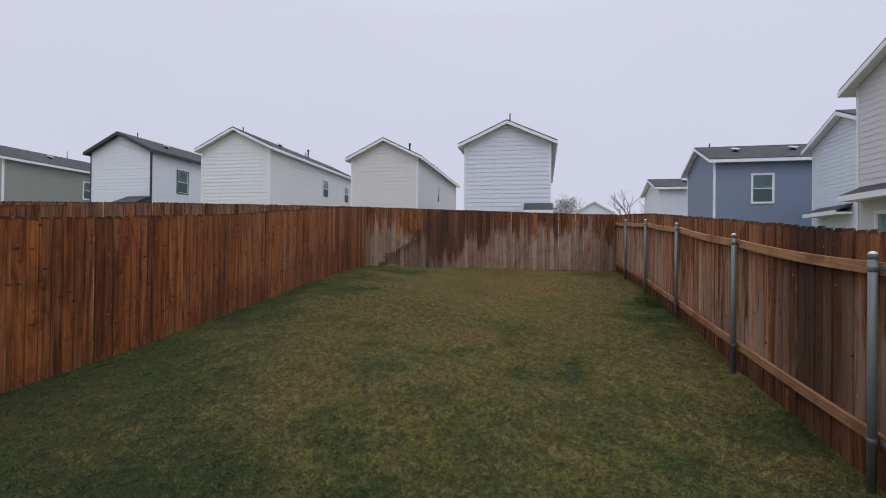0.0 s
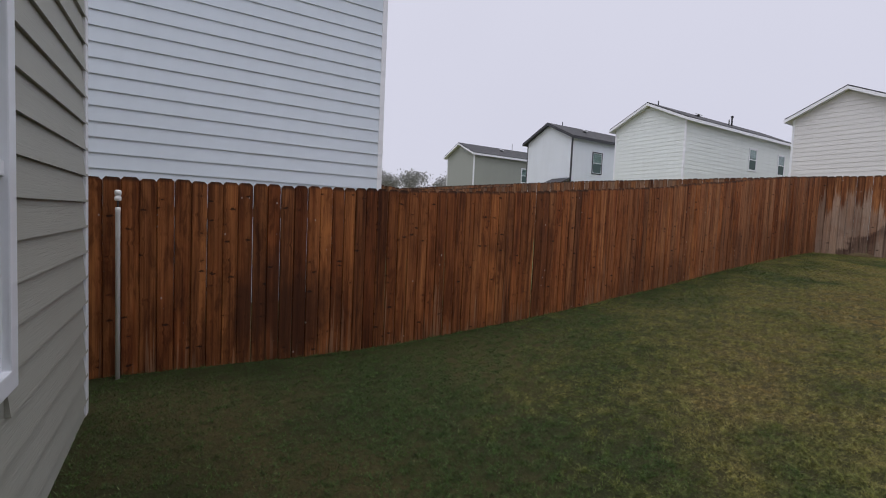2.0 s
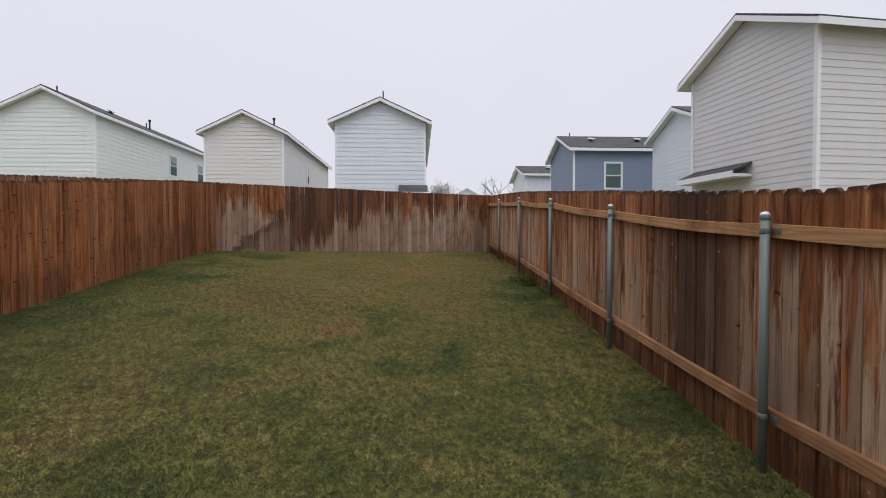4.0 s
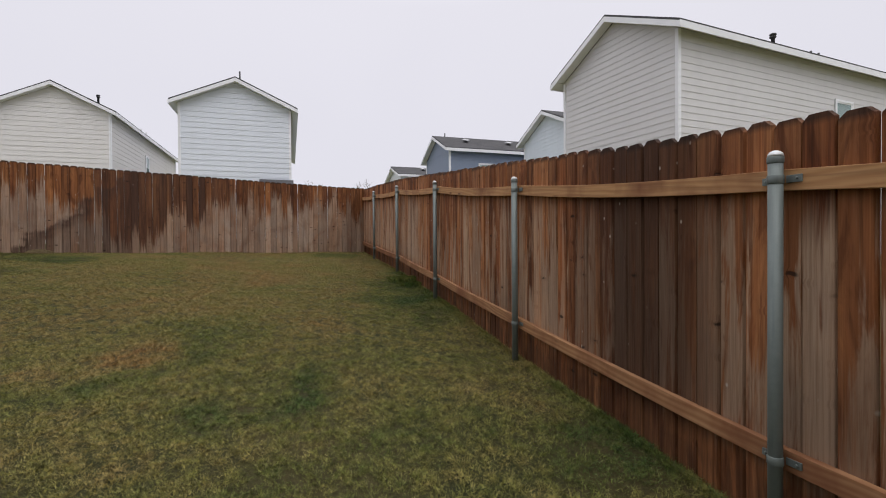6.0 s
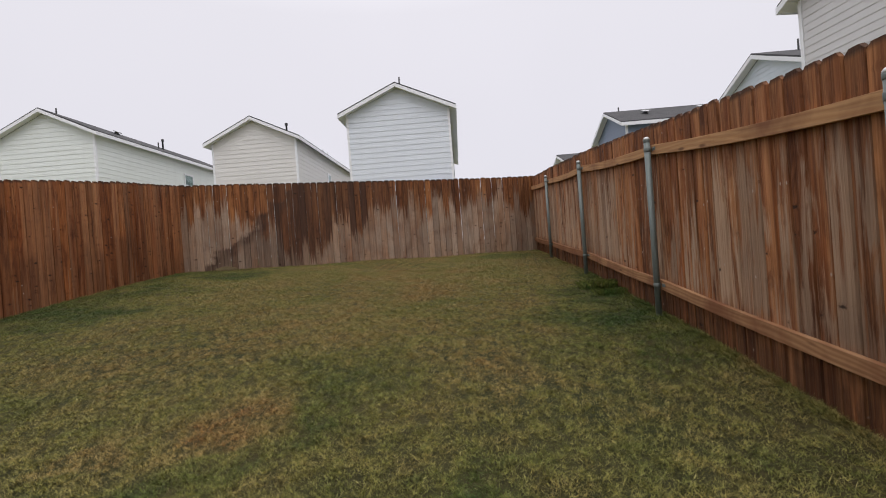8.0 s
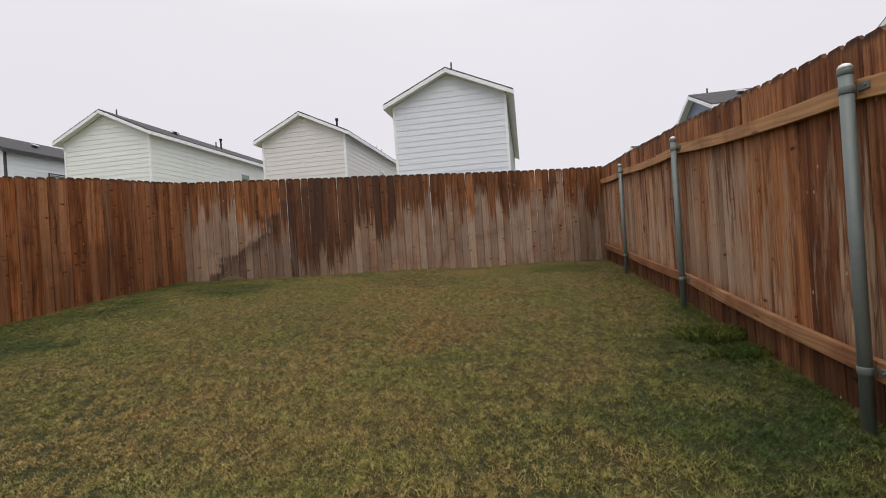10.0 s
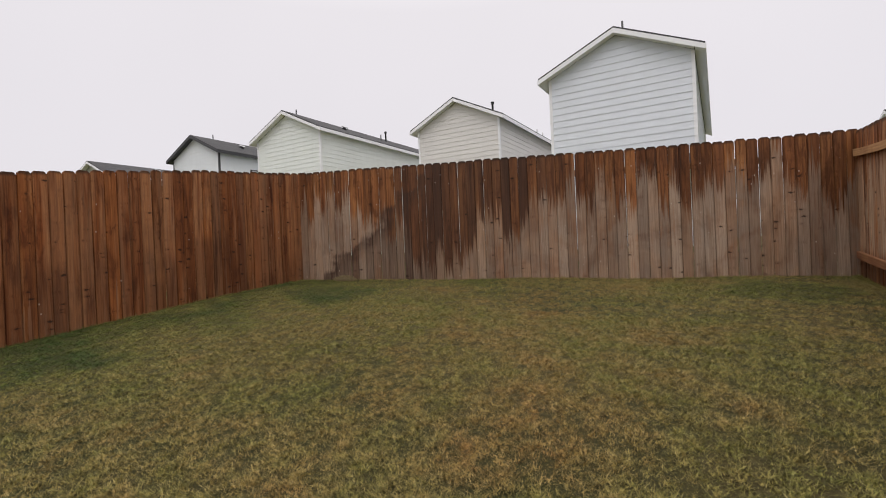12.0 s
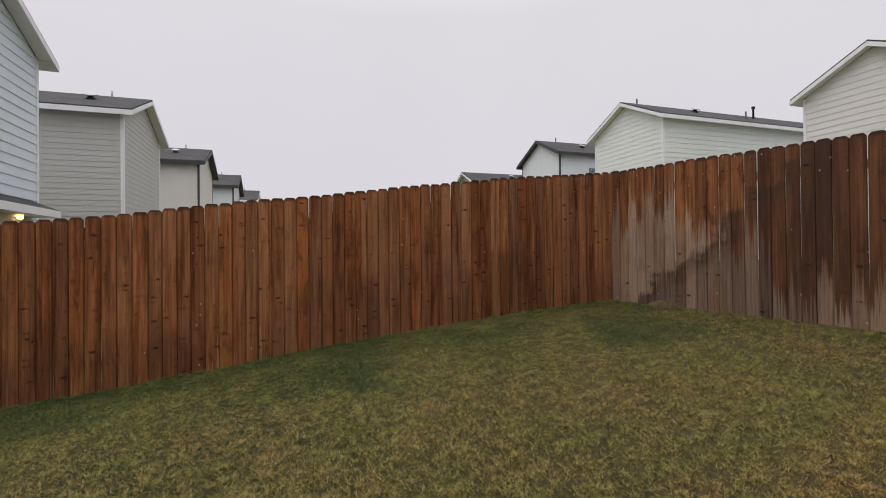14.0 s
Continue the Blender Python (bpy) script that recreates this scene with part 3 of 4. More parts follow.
def back_y(x):
    return BACK_L.y + (x - BACK_L.x) / (BACK_R.x - BACK_L.x) * (BACK_R.y - BACK_L.y)


def build_grass(count):
    rng = np.random.default_rng(5)
    tufts = 95000
    # thicker sown along the strip that is walked
    tx = np.where(rng.random(tufts) < 0.42, rng.uniform(XL, XR + 0.05, tufts), np.clip(rng.normal(-0.2, 1.7, tufts), XL, XR + 0.04))
    ty = np.where(rng.random(tufts) < 0.4, rng.uniform(-0.3, 16.0, tufts), rng.uniform(1.5, 12.8, tufts))
    size = rng.uniform(0.5, 1.6, tufts)
    k = rng.integers(0, tufts, count)
    loose = rng.random(count) < 0.33
    x = np.where(loose, rng.uniform(XL, XR + 0.04, count), tx[k] + rng.normal(0, 0.022, count) * size[k])
    y = np.where(loose, rng.uniform(-0.3, 16.0, count), ty[k] + rng.normal(0, 0.022, count) * size[k])
    ok = (y < back_y(x) - 0.03) & (x > XL + 0.01) & (x < XR + 0.04)
    x, y, jx = x[ok], y[ok], (size[k] / 1.6)[ok]
    lump = np.zeros(len(x))
    for wave, amp in ((0.07, 0.3), (0.09, 0.35), (0.13, 0.4), (0.19, 0.5), (0.3, 0.5)):
        a, b = rng.uniform(0, 6.28, 2)
        lump += amp * np.sin(6.28 / wave * (x * np.cos(a) + y * np.sin(a)) + b) * np.sin(6.28 / (wave * 1.37) * (x * np.sin(a + 0.6) - y * np.cos(a + 0.6)) + b)
    z = ground_z(x, y) + 0.009 * np.clip(lump, -1, 1.5)
    n = len(x)
    turn = rng.uniform(0, 2 * np.pi, n)
    patch = np.sin(1.7 * x + 0.9 * y) * np.sin(0.8 * x - 1.3 * y + 1) * 0.5 + 0.5
    edge = np.minimum(np.minimum(x - XL, XR - x), back_y(x) - y)
    high = rng.uniform(0.006, 0.018, n) * (0.55 + 0.9 * jx) * (0.85 + 0.35 * patch) * (1 + 1.3 * np.exp(-np.maximum(edge, 0) / 0.07))
    lean = rng.uniform(0.5, 2.8, n) * high
    wide = rng.uniform(0.0013, 0.0028, n)
    across = np.stack([np.cos(turn), np.sin(turn)], -1) * wide[:, None]
    way = turn + rng.normal(np.pi / 2, 0.7, n)
    tip = np.stack([np.cos(way), np.sin(way)], -1) * lean[:, None]
    verts = np.empty((n, 3, 3), np.float32)
    verts[:, 0, 0], verts[:, 0, 1], verts[:, 0, 2] = x - across[:, 0], y - across[:, 1], z - 0.004
    verts[:, 1, 0], verts[:, 1, 1], verts[:, 1, 2] = x + across[:, 0], y + across[:, 1], z - 0.004
    verts[:, 2, 0], verts[:, 2, 1], verts[:, 2, 2] = x + tip[:, 0], y + tip[:, 1], z + high
    me = bpy.data.meshes.new("lawn_grass")
    me.vertices.add(3 * n)
    me.vertices.foreach_set("co", verts.ravel())
    me.loops.add(3 * n)
    me.loops.foreach_set("vertex_index", np.arange(3 * n, dtype=np.int32))
    me.polygons.add(n)
    me.polygons.foreach_set("loop_start", np.arange(0, 3 * n, 3, dtype=np.int32))
    me.update(calc_edges=True)
    me.materials.append(BLADES)
    tagged(new("lawn_grass", me), "short mown lawn, patchy green and straw yellow", "grass", kind="stuff")


build_grass(2450000)


# ---- fences ----
def picket_mesh(name, width, height, mat, seed, thick=0.018):
    """One dog-eared board, its face towards -y, its foot at the origin, a little warped."""
    rng = random.Random(seed)
    w, e = width / 2, 0.026
    rows = 4
    bm = bmesh.new()
    cup, bow = rng.uniform(-0.003, 0.003), rng.uniform(-0.004, 0.004)
    c = rng.uniform(0.007, 0.012)
    levels = [height * k / rows for k in range(rows)] + [height - e, height]
    ear = w - e * rng.uniform(0.75, 1.1)
    loops = []
    for z in levels:
        b = bow * math.sin(math.pi * z / height)
        k = ear if z == height else w
        f = -thick / 2 + b
        loops.append([bm.verts.new(q) for q in ((-k, f + 0.016, z), (-k + c, f, z), (0, f + cup, z), (k - c, f, z), (k, f + 0.016, z), (k, thick / 2 + b, z), (-k, thick / 2 + b, z))])
    for a, b in zip(loops, loops[1:]):
        for i in range(7):
            bm.faces.new((a[i], a[(i + 1) % 7], b[(i + 1) % 7], b[i]))
    bm.faces.new(loops[0][::-1])
    bm.faces.new(loops[-1])
    return mesh_of(name, bm, mat)


def run_of_pickets(parent, mat, start, end, turn, top_of, seed, gap=(-0.0015, 0.0008)):
    """Boards butted side by side from start to end; the face looks to the run's right when turn is 0 along +x."""
    rng = random.Random(seed)
    heights = (1.86, 1.875)
    kinds = [picket_mesh("picket", w, h, mat, seed * 31 + k) for k, (w, h) in enumerate((w, h) for w in (0.132, 0.138, 0.1395, 0.1405) for h in heights)]
    widths = [w for w in (0.132, 0.138, 0.1395, 0.1405) for _ in heights]
    way = (end - start)
    length = way.length
    way.normalize()
    s = 0.0
    while s < length - 0.05:
        k = rng.randrange(len(kinds))
        mid = s + widths[k] / 2
        p = start + way * mid
        top = top_of(p) + rng.uniform(-0.007, 0.007)
        h = heights[k % 2]
        ob = part("picket", kinds[k], None, parent)
        off = rng.uniform(-0.006, 0.006)
        need = top - gz(p.x, p.y) + 0.03
        ob.matrix_basis = pose(p.x - off * way.y, p.y + off * way.x, top - need, 0, rng.uniform(-0.15, 0.15), turn + rng.uniform(-2.4, 2.4)) @ Matrix.Diagonal((1, 1, need / h, 1))
        s += widths[k] + rng.choice((gap[0],) * 7 + (gap[1], rng.uniform(*gap)))


def rail_part(parent, a, b, label="", sag=0.0, mat=None):
    """A two by four on edge between two points, sagging a little in the middle."""
    a, b = Vector(a), Vector(b)
    d = b - a
    bm = box(-0.019, 0.019, 0.002, d.length - 0.002, -0.0445, 0.0445, 0.003)
    if sag:
        bmesh.ops.subdivide_edges(bm, edges=[e for e in bm.edges if abs(e.verts[0].co.y - e.verts[1].co.y) > 0.5], cuts=7)
        for v in bm.verts:
            u = v.co.y / d.length
            v.co.z -= sag * 4 * u * (1 - u)
            v.co.x += 0.006 * math.sin(9 * u + 3 * a.y) * u * (1 - u)
    ob = part("rail", bm, mat or RAIL, parent, label)
    ob.matrix_basis = Matrix.Translation(a) @ d.to_track_quat("Y", "Z").to_matrix().to_4x4()
    return ob


def fence(name, label):
    ob = new(name)
    tagged(ob, label, "fence", kind="structure")
    return ob


def left_top(p):
    return float(np.interp(p.y, (-1, 0.3, 1.65, 2.87, 3.74, 4.84, 6.5, 7.8, 8.9, 10.1, 11.05, 12.2, 14.1), (1.57, 1.616, 1.65, 1.70, 1.745, 1.825, 1.985, 2.115, 2.265, 2.405, 2.53, 2.67, 2.84)))


def back_top(p):
    return float(np.interp(p.x, (-5.3, -2.5, 0.3, 2.6), (2.84, 2.785, 2.72, 2.70)))


def right_top(p):
    return float(np.interp(p.y, (-3, 1.3, 3.5, 4.4, 5.7, 6.3, 8.65, 11.1, 13.7, 16.1), (1.45, 1.47, 1.58, 1.66, 1.79, 1.86, 2.09, 2.33, 2.53, 2.68)))


fence_left = fence("fence_left", "reddish-brown stained cedar picket fence with dog-eared boards")
run_of_pickets(fence_left, WOOD_LEFT, Vector((XL, -1.2)), Vector((XL, 14.1)), 90, left_top, 3, gap=(-0.0012, 0.0022))
for y in (0.7, 3.1, 5.5, 7.9, 10.3, 12.7):
    a, b = max(-1.2, y - 1.9), min(14.0, y + 0.5)
    for h in (-0.3, -1.55):
        rail_part(fence_left, (XL - 0.03, a, left_top(Vector((0, a))) + h), (XL - 0.03, b, left_top(Vector((0, b))) + h))

fence_back = fence("fence_back", "weathered cedar picket fence, brown above and silver-grey below, dark damp stain")
turn_back = math.degrees(math.atan2(BACK_R.y - BACK_L.y, BACK_R.x - BACK_L.x))
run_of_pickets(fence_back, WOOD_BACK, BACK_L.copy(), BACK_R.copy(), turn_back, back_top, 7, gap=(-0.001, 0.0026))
for k in range(4):
    a, b = BACK_L.lerp(BACK_R, k / 4), BACK_L.lerp(BACK_R, (k + 1) / 4)
    off = Vector((-math.sin(radians(turn_back)), math.cos(radians(turn_back)))) * 0.03
    for h in (-0.3, -1.55):
        rail_part(fence_back, (a.x + off.x, a.y + off.y, back_top(a) + h), (b.x + off.x, b.y + off.y, back_top(b) + h))

fence_right = fence("fence_right", "brown cedar picket fence with bare rails on galvanized steel posts")
run_of_pickets(fence_right, WOOD_RIGHT, Vector((XR + 0.066, 15.95)), Vector((XR + 0.066, -2.2)), -90, right_top, 11, gap=(-0.0035, -0.0015))

# the neighbours' fences beyond the stained one
fence_beyond = fence("fence_beyond", "weathered red-brown picket fence along the neighbouring yards")
far_end = BACK_L + (BACK_L - BACK_R).normalized() * 17.5
run_of_pickets(fence_beyond, WOOD_BEYOND, far_end, BACK_L - (BACK_R - BACK_L).normalized() * 0.05, turn_back, lambda p: float(np.interp(p.x, (-22, -17, -11.5, -7, -5.3), (2.80, 2.86, 2.90, 2.86, 2.84))), 13)
fence_between = fence("fence_between", "brown picket fence between two neighbouring yards")
run_of_pickets(fence_between, WOOD_BEYOND, Vector((-14.2, 3.0)), Vector((-14.2, 11.8)), 90, lambda p: float(np.interp(p.y, (5.2, 5.9, 7.1, 9.0, 11.8), (2.44, 2.42, 2.34, 2.46, 2.78))), 17)
POST_Y = [-1.12, 1.33, 3.78, 6.2, 8.67, 11.15, 13.74]
POST_X = 2.475


def post_ground(y):
    return float(ground_z(POST_X, y))


def low_rail(y):
    return float(np.interp(y, (-2, 1.33, 3.78, 6.2, 8.67, 16), (0.46, 0.44, 0.365, 0.335, 0.287, 0.28)))


stations = [-2.2, *POST_Y, 15.9]
for a, b in zip(stations, stations[1:]):
    for h in (0.30, 1.555):
        za, zb = (post_ground(q) + (low_rail(q) if h < 1 else h) for q in (a, b))
        rail_part(fence_right, (POST_X + 0.06, a, za), (POST_X + 0.06, b, zb), "knotty pine rail", 0.012 if h < 1 else 0.026, RAIL_LOW if h < 1 else RAIL)


def steel_post(y):
    g = post_ground(y)
    post = part("post", tube([(0.028, -0.25), (0.028, 1.655)], 20), STEEL, fence_right, "galvanized round steel post", pose(POST_X, y, g))
    part("collar", tube([(0.0285, 1.622), (0.0312, 1.626), (0.0312, 1.648), (0.0295, 1.652)], 20), STEEL, post)
    dome = [(0.0305 * math.cos(a), 1.652 + 0.026 * math.sin(a)) for a in (0.0, 0.35, 0.7, 1.0, 1.3, 1.5)]
    part("cap", tube(dome, 20), CAP_PAINT, post, "pale domed cap")
    for h in (low_rail(y), 1.555):
        bm = tube([(0.029, h - 0.019), (0.0312, h - 0.016), (0.0312, h + 0.016), (0.029, h + 0.019)], 20)
        box(0.034, 0.0405, -0.085, -0.02, h - 0.016, h + 0.016, 0.002, bm)
        box(0.034, 0.0405, 0.02, 0.085, h - 0.016, h + 0.016, 0.002, bm)
        bk = part("bracket", bm, STEEL, post, "bolted rail bracket")
        for s in (-0.066, 0.066):
            bolt = part("bolt", tube([(0.006, 0.0), (0.006, 0.005), (0.003, 0.007)], 8), STEEL, bk)
            bolt.matrix_basis = pose(0.034, s, h, 0, -90, 0)


for y in POST_Y:
    steel_post(y)


# ---- houses ----
def board_mesh(xb, xt, lap, mat, f=0.018):
    """A lap board: half lengths below and above, thicker at its lower edge, face towards -y."""
    x0b, x1b = xb
    x0t, x1t = xt
    h = lap + 0.004
    v = [(x0b, -f, 0), (x1b, -f, 0), (x1t, -0.002, h), (x0t, -0.002, h), (x0b, 0.0, 0), (x1b, 0.0, 0), (x1t, 0.0, h), (x0t, 0.0, h)]
    me = bpy.data.meshes.new("siding_board")
    me.from_pydata(v, [], [(0, 1, 2, 3), (1, 0, 4, 5), (3, 2, 6, 7), (0, 3, 7, 4), (2, 1, 5, 6)])
    me.materials.append(mat)
    return me


def clad(wall, half, eave, ridge, mat, lap, holes=(), butt=0.018):
    """Boards over a wall from its foot to its eave, and up the gable where ridge is given."""
    cache = {}

    def reach(z):
        return half if z <= eave or ridge is None else max(0.0, half * (ridge - z) / (ridge - eave))

    z, top = 0.0, (ridge if ridge is not None else eave) - 0.05
    while z < top:
        step = min(lap, top - z)
        b, t = reach(z), reach(z + step)
        spans = [((-b, b), (-t, t))]
        for hx0, hx1, hz0, hz1 in holes:
            if z < hz1 and z + step > hz0:
                spans = [((-b, hx0), (-t, hx0)), ((hx1, b), (hx1, t))]
        for sb, st in spans:
            key = (*sb, *st, round(step, 4))
            if key not in cache:
                cache[key] = board_mesh(sb, st, step, mat, butt)
            part("siding_board", cache[key], None, wall, m=pose(0, 0, z))
        z += lap


def window_part(house, width, height, m, trim, meet=0.5, screen=True, trim_w=0.07, deep=0.03):
    """A single-hung window set on a wall: casing, sashes, glass, meeting rail; face towards -y."""
    w, h = width / 2, height / 2
    frame_bm = ring(-w - trim_w, w + trim_w, -h - trim_w, h + trim_w, trim_w, -0.035, 0.0)
    win = part("window", frame_bm, trim, house, "double-hung window with painted casing", m)
    split = -h + height * meet
    s = 0.035
    sash = ring(-w, w, -h, h, s, -0.022, -0.004)
    part("meeting_rail", box(-w + s, w - s, -0.022, -0.004, split - 0.022, split + 0.022), VINYL, win)
    part("sash", sash, VINYL, win)
    part("pane", box(-w + s, w - s, -0.012, -0.008, split + 0.022, h - s), GLASS, win)
    part("pane", box(-w + s, w - s, -0.012, -0.008, -h + s, split - 0.022), GLASS, win)
    part("blind", box(-w + s, w - s, -0.005, -0.001, split + 0.02, h - s), BLIND, win, "pale drawn blind")
    if screen:
        part("insect_screen", box(-w + s, w - s, -0.016, -0.0135, -h + s, split - 0.022), MESH_SCREEN, win, "dark insect screen")
    return win


def house(label, m, width=4.5, depth=13.0, eave=5.6, rise=1.28, side="white", trim=None, lap=0.18, over=0.30,
          windows=(), porch=None, stacks=(), hoods=(), clad_right=True, clad_left=False, holes=(), name="house", butt=0.018):
    """A narrow two-storey house; its gable faces local -y at y = 0. eave and rise are of the wall's top and the roof's ridge over it."""
    trim = trim or WHITE_TRIM
    ob = new(name)
    ob.matrix_basis = m
    tagged(ob, label, "house", group="houses around the yard")
    w, ridge = width / 2, eave + rise
    mat = SIDES[side]
    # walls: four bodies, each with its boards
    gable = [(-w, -0.8), (w, -0.8), (w, eave), (0, ridge), (-w, eave)]
    if holes:
        hx0, hx1, hz0, hz1 = holes[0]
        bm = prism([(-w, -0.8), (hx0, -0.8), (hx0, eave), (-w, eave)], 0.0, 0.14)
        prism([(hx1, -0.8), (w, -0.8), (w, eave), (hx1, eave)], 0.0, 0.14, bm)
        prism([(hx0, -0.8), (hx1, -0.8), (hx1, hz0), (hx0, hz0)], 0.0, 0.14, bm)
        prism([(hx0, hz1), (hx1, hz1), (hx1, eave), (hx0, eave)], 0.0, 0.14, bm)
        prism([(-w, eave), (w, eave), (0, ridge)], 0.0, 0.14, bm)
    else:
        bm = prism(gable, 0.0, 0.14)
    front = part("wall", bm, mat, ob)
    clad(front, w, eave, ridge, mat, lap, holes, butt)
    rear = part("wall", prism(gable, depth - 0.14, depth), mat, ob)
    for s, do in ((1, clad_right), (-1, clad_left)):
        wall = part("wall", box(-depth / 2 + 0.142, depth / 2 - 0.142, 0.0, 0.14, -0.8, eave), mat, ob)
        wall.matrix_basis = pose(s * w, depth / 2, 0, 0, 0, 90 * s)
        if do:
            clad(wall, depth / 2, eave, None, mat, lap, (), butt)
    # corner boards
    for x in (-w, w):
        for y in (0.0, depth):
            sx, sy = (1 if x > 0 else -1), (-1 if y == 0 else 1)
            bm = box(min(x - sx * 0.075, x + sx * 0.022), max(x - sx * 0.075, x + sx * 0.022), min(y, y + sy * 0.022), max(y, y + sy * 0.022), -0.8, eave - 0.02)
            box(min(x, x + sx * 0.0225), max(x, x + sx * 0.0225), min(y, y - sy * 0.075), max(y, y - sy * 0.075), -0.8, eave - 0.02, 0, bm)
            part("corner_board", bm, trim, ob)
    # roof: two slabs with fascia, rake and soffit
    slope = rise / w
    drop = slope * over
    t = 0.09
    up = 0.10
    for s in (1, -1):
        outline = [(s * (w + over), eave - drop + up), (0, ridge + up), (0, ridge + up + t), (s * (w + over), eave - drop + up + t)]
        slab = part("roof", prism(outline, -over, depth + over), SHINGLE, ob, "grey asphalt shingle roof slope")
        rake = [(s * (w + over), eave - drop - 0.02), (0, ridge - 0.02), (0, ridge + up + 0.03), (s * (w + over), eave - drop + up + 0.03)]
        part("rake_board", prism(rake, -over - 0.022, -over), trim, slab)
        part("rake_board", prism(rake, depth + over, depth + over + 0.022), trim, slab)
        e = s * (w + over)
        part("fascia", box(min(e, e + s * 0.02), max(e, e + s * 0.02), -over - 0.022, depth + over + 0.022, eave - drop - 0.025, eave - drop + up + 0.04), trim, slab)
        part("soffit", prism([(s * (w + 0.024), eave - drop * 0.08), (e, eave - drop), (e, eave - drop + up), (s * (w + 0.024), eave - drop * 0.08 + up)], -over, depth + over), trim, slab)
        part("soffit", prism([(s * w, eave - 0.0), (0.0, ridge), (0.0, ridge + up), (s * w, eave + up)], -over, -0.024), trim, slab)
        for y, q in hoods:
            if q * s > 0:
                z = ridge + up + t - slope * abs(q)
                hood = tube([(0.15, -0.03), (0.15, 0.02), (0.04, 0.10)], 4)
                vent = part("roof_vent", hood, PIPE_DARK, ob, "low box roof vent", pose(q, y, z + 0.03, 0, s * math.degrees(math.atan(slope)), 0) @ pose(0, 0, 0, 0, 0, 45))
                part("vent_cover", box(-0.19, 0.19, -0.16, 0.16, 0.09, 0.13, 0.01), PIPE_LIGHT, vent)
    for x, y, high, kind in stacks:
        z = ridge + up + t - slope * abs(x)
        if kind == "flue":
            pipe = part("flue", tube([(0.05, -0.3), (0.05, high), (0.085, high + 0.01), (0.085, high + 0.045), (0.055, high + 0.05), (0.055, high + 0.075), (0.09, high + 0.08), (0.085, high + 0.12), (0.02, high + 0.14)], 12), PIPE_DARK, ob, "dark capped flue pipe", pose(x, y, z))
        else:
            part("vent_pipe", tube([(0.035, -0.3), (0.035, high), (0.03, high + 0.005)], 10), PIPE_LIGHT if kind == "pale" else PIPE_DARK, ob, "plumbing vent pipe", pose(x, y, z))
    for wall_side, u, z, ww, hh in windows:
        if wall_side == "right":
            window_part(ob, ww, hh, pose(w + 0.017, u, z, 0, 0, 90), trim)
        else:
            window_part(ob, ww, hh, pose(u, -0.017, z), trim)
    if porch:
        x0, x1, z, out = porch
        canopy = part("porch_roof", prism([(-out, z - 0.42 * out), (0.0, z), (0.0, z + 0.07), (-out, z - 0.42 * out + 0.07)], x0, x1), SHINGLE, ob, "small shed roof over the rear door")
        canopy.matrix_basis = Matrix(((0, 1, 0, 0), (1, 0, 0, 0), (0, 0, 1, 0), (0, 0, 0, 1)))
        fz = z - 0.42 * out
        bm = box(x0 - 0.02, x1 + 0.02, -out - 0.022, -out, fz - 0.11, fz + 0.055)
        for x in (x0, x1):
            box(x - 0.02, x + 0.02, -out, -0.02, fz - 0.10, fz - 0.02, 0, bm)
        box(x0 + 0.02, x1 - 0.02, -out, -0.02, fz - 0.09, fz - 0.075, 0, bm)
        part("porch_trim", bm, trim, ob)
    return ob


def back_house(label, x, y, eave_z, ridge_z, width, side, **kw):
    b = gz(x, y) - 0.05
    slope_rise = ridge_z - 0.19 - eave_z
    over = kw.pop("over", 0.30)
    # eave_z and ridge_z are of the roof's outer edge and top
    w = width / 2
    rise = slope_rise * w / (w + over) + 0.0
    eave = ridge_z - 0.19 - rise - b
    return house(label, pose(x, y, b, 0, 0, 0), width, eave=eave, rise=rise, side=side, over=over, butt=0.016, lap=0.222, **kw)


def turned_house(label, x, y, turn, eave_z, ridge_z, width, side, **kw):
    b = gz(x, y) - 0.05
    over = kw.pop("over", 0.30)
    butt = kw.pop("butt", 0.012)
    w = width / 2
    rise = (ridge_z - 0.19 - eave_z) * w / (w + over)
    return house(label, pose(x, y, b, 0, 0, turn), width, eave=ridge_z - 0.19 - rise - b, rise=rise, side=side, over=over, butt=butt, **kw)


# the row beyond the back fence
back_house("tall white lap-sided house with white trim behind the fence", -1.61, 24.1, 6.87, 8.19, 4.40, "pearl", stacks=((0.05, 1.2, 0.75, "dark"),), porch=(0.9, 2.3, 2.75, 1.0))
back_house("warm white lap-sided house with white corner boards", -9.6, 28.0, 7.15, 8.55, 4.4, "beige", stacks=((1.2, 1.6, 0.45, "flue"), (1.6, 7.0, 0.4, "pale"), (1.7, 7.7, 0.4, "pale")), windows=(("right", 5.8, 4.5, 0.6, 1.2),))
back_house("mint-white lap-sided house with grey shingle roof", -18.25, 25.3, 7.46, 8.91, 4.7, "cream", stacks=((1.0, 7.2, 0.5, "flue"), (1.3, 6.3, 0.35, "dark"), (0.1, 0.6, 0.25, "dark")), hoods=((3.3, 1.0),), windows=(("right", 7.4, 4.95, 0.85, 1.3), ("right", 11.2, 4.95, 0.85, 1.3)))
back_house("white house with black fascia and corner boards", -27.2, 25.8, 7.68, 9.14, 4.8, "white", trim=DARK_TRIM, stacks=((0.1, 1.2, 0.3, "dark"),), hoods=((2.5, 1.2),), windows=(("right", 2.7, 5.0, 0.95, 1.5),), porch=(0.6, 2.4, 3.66, 1.2))
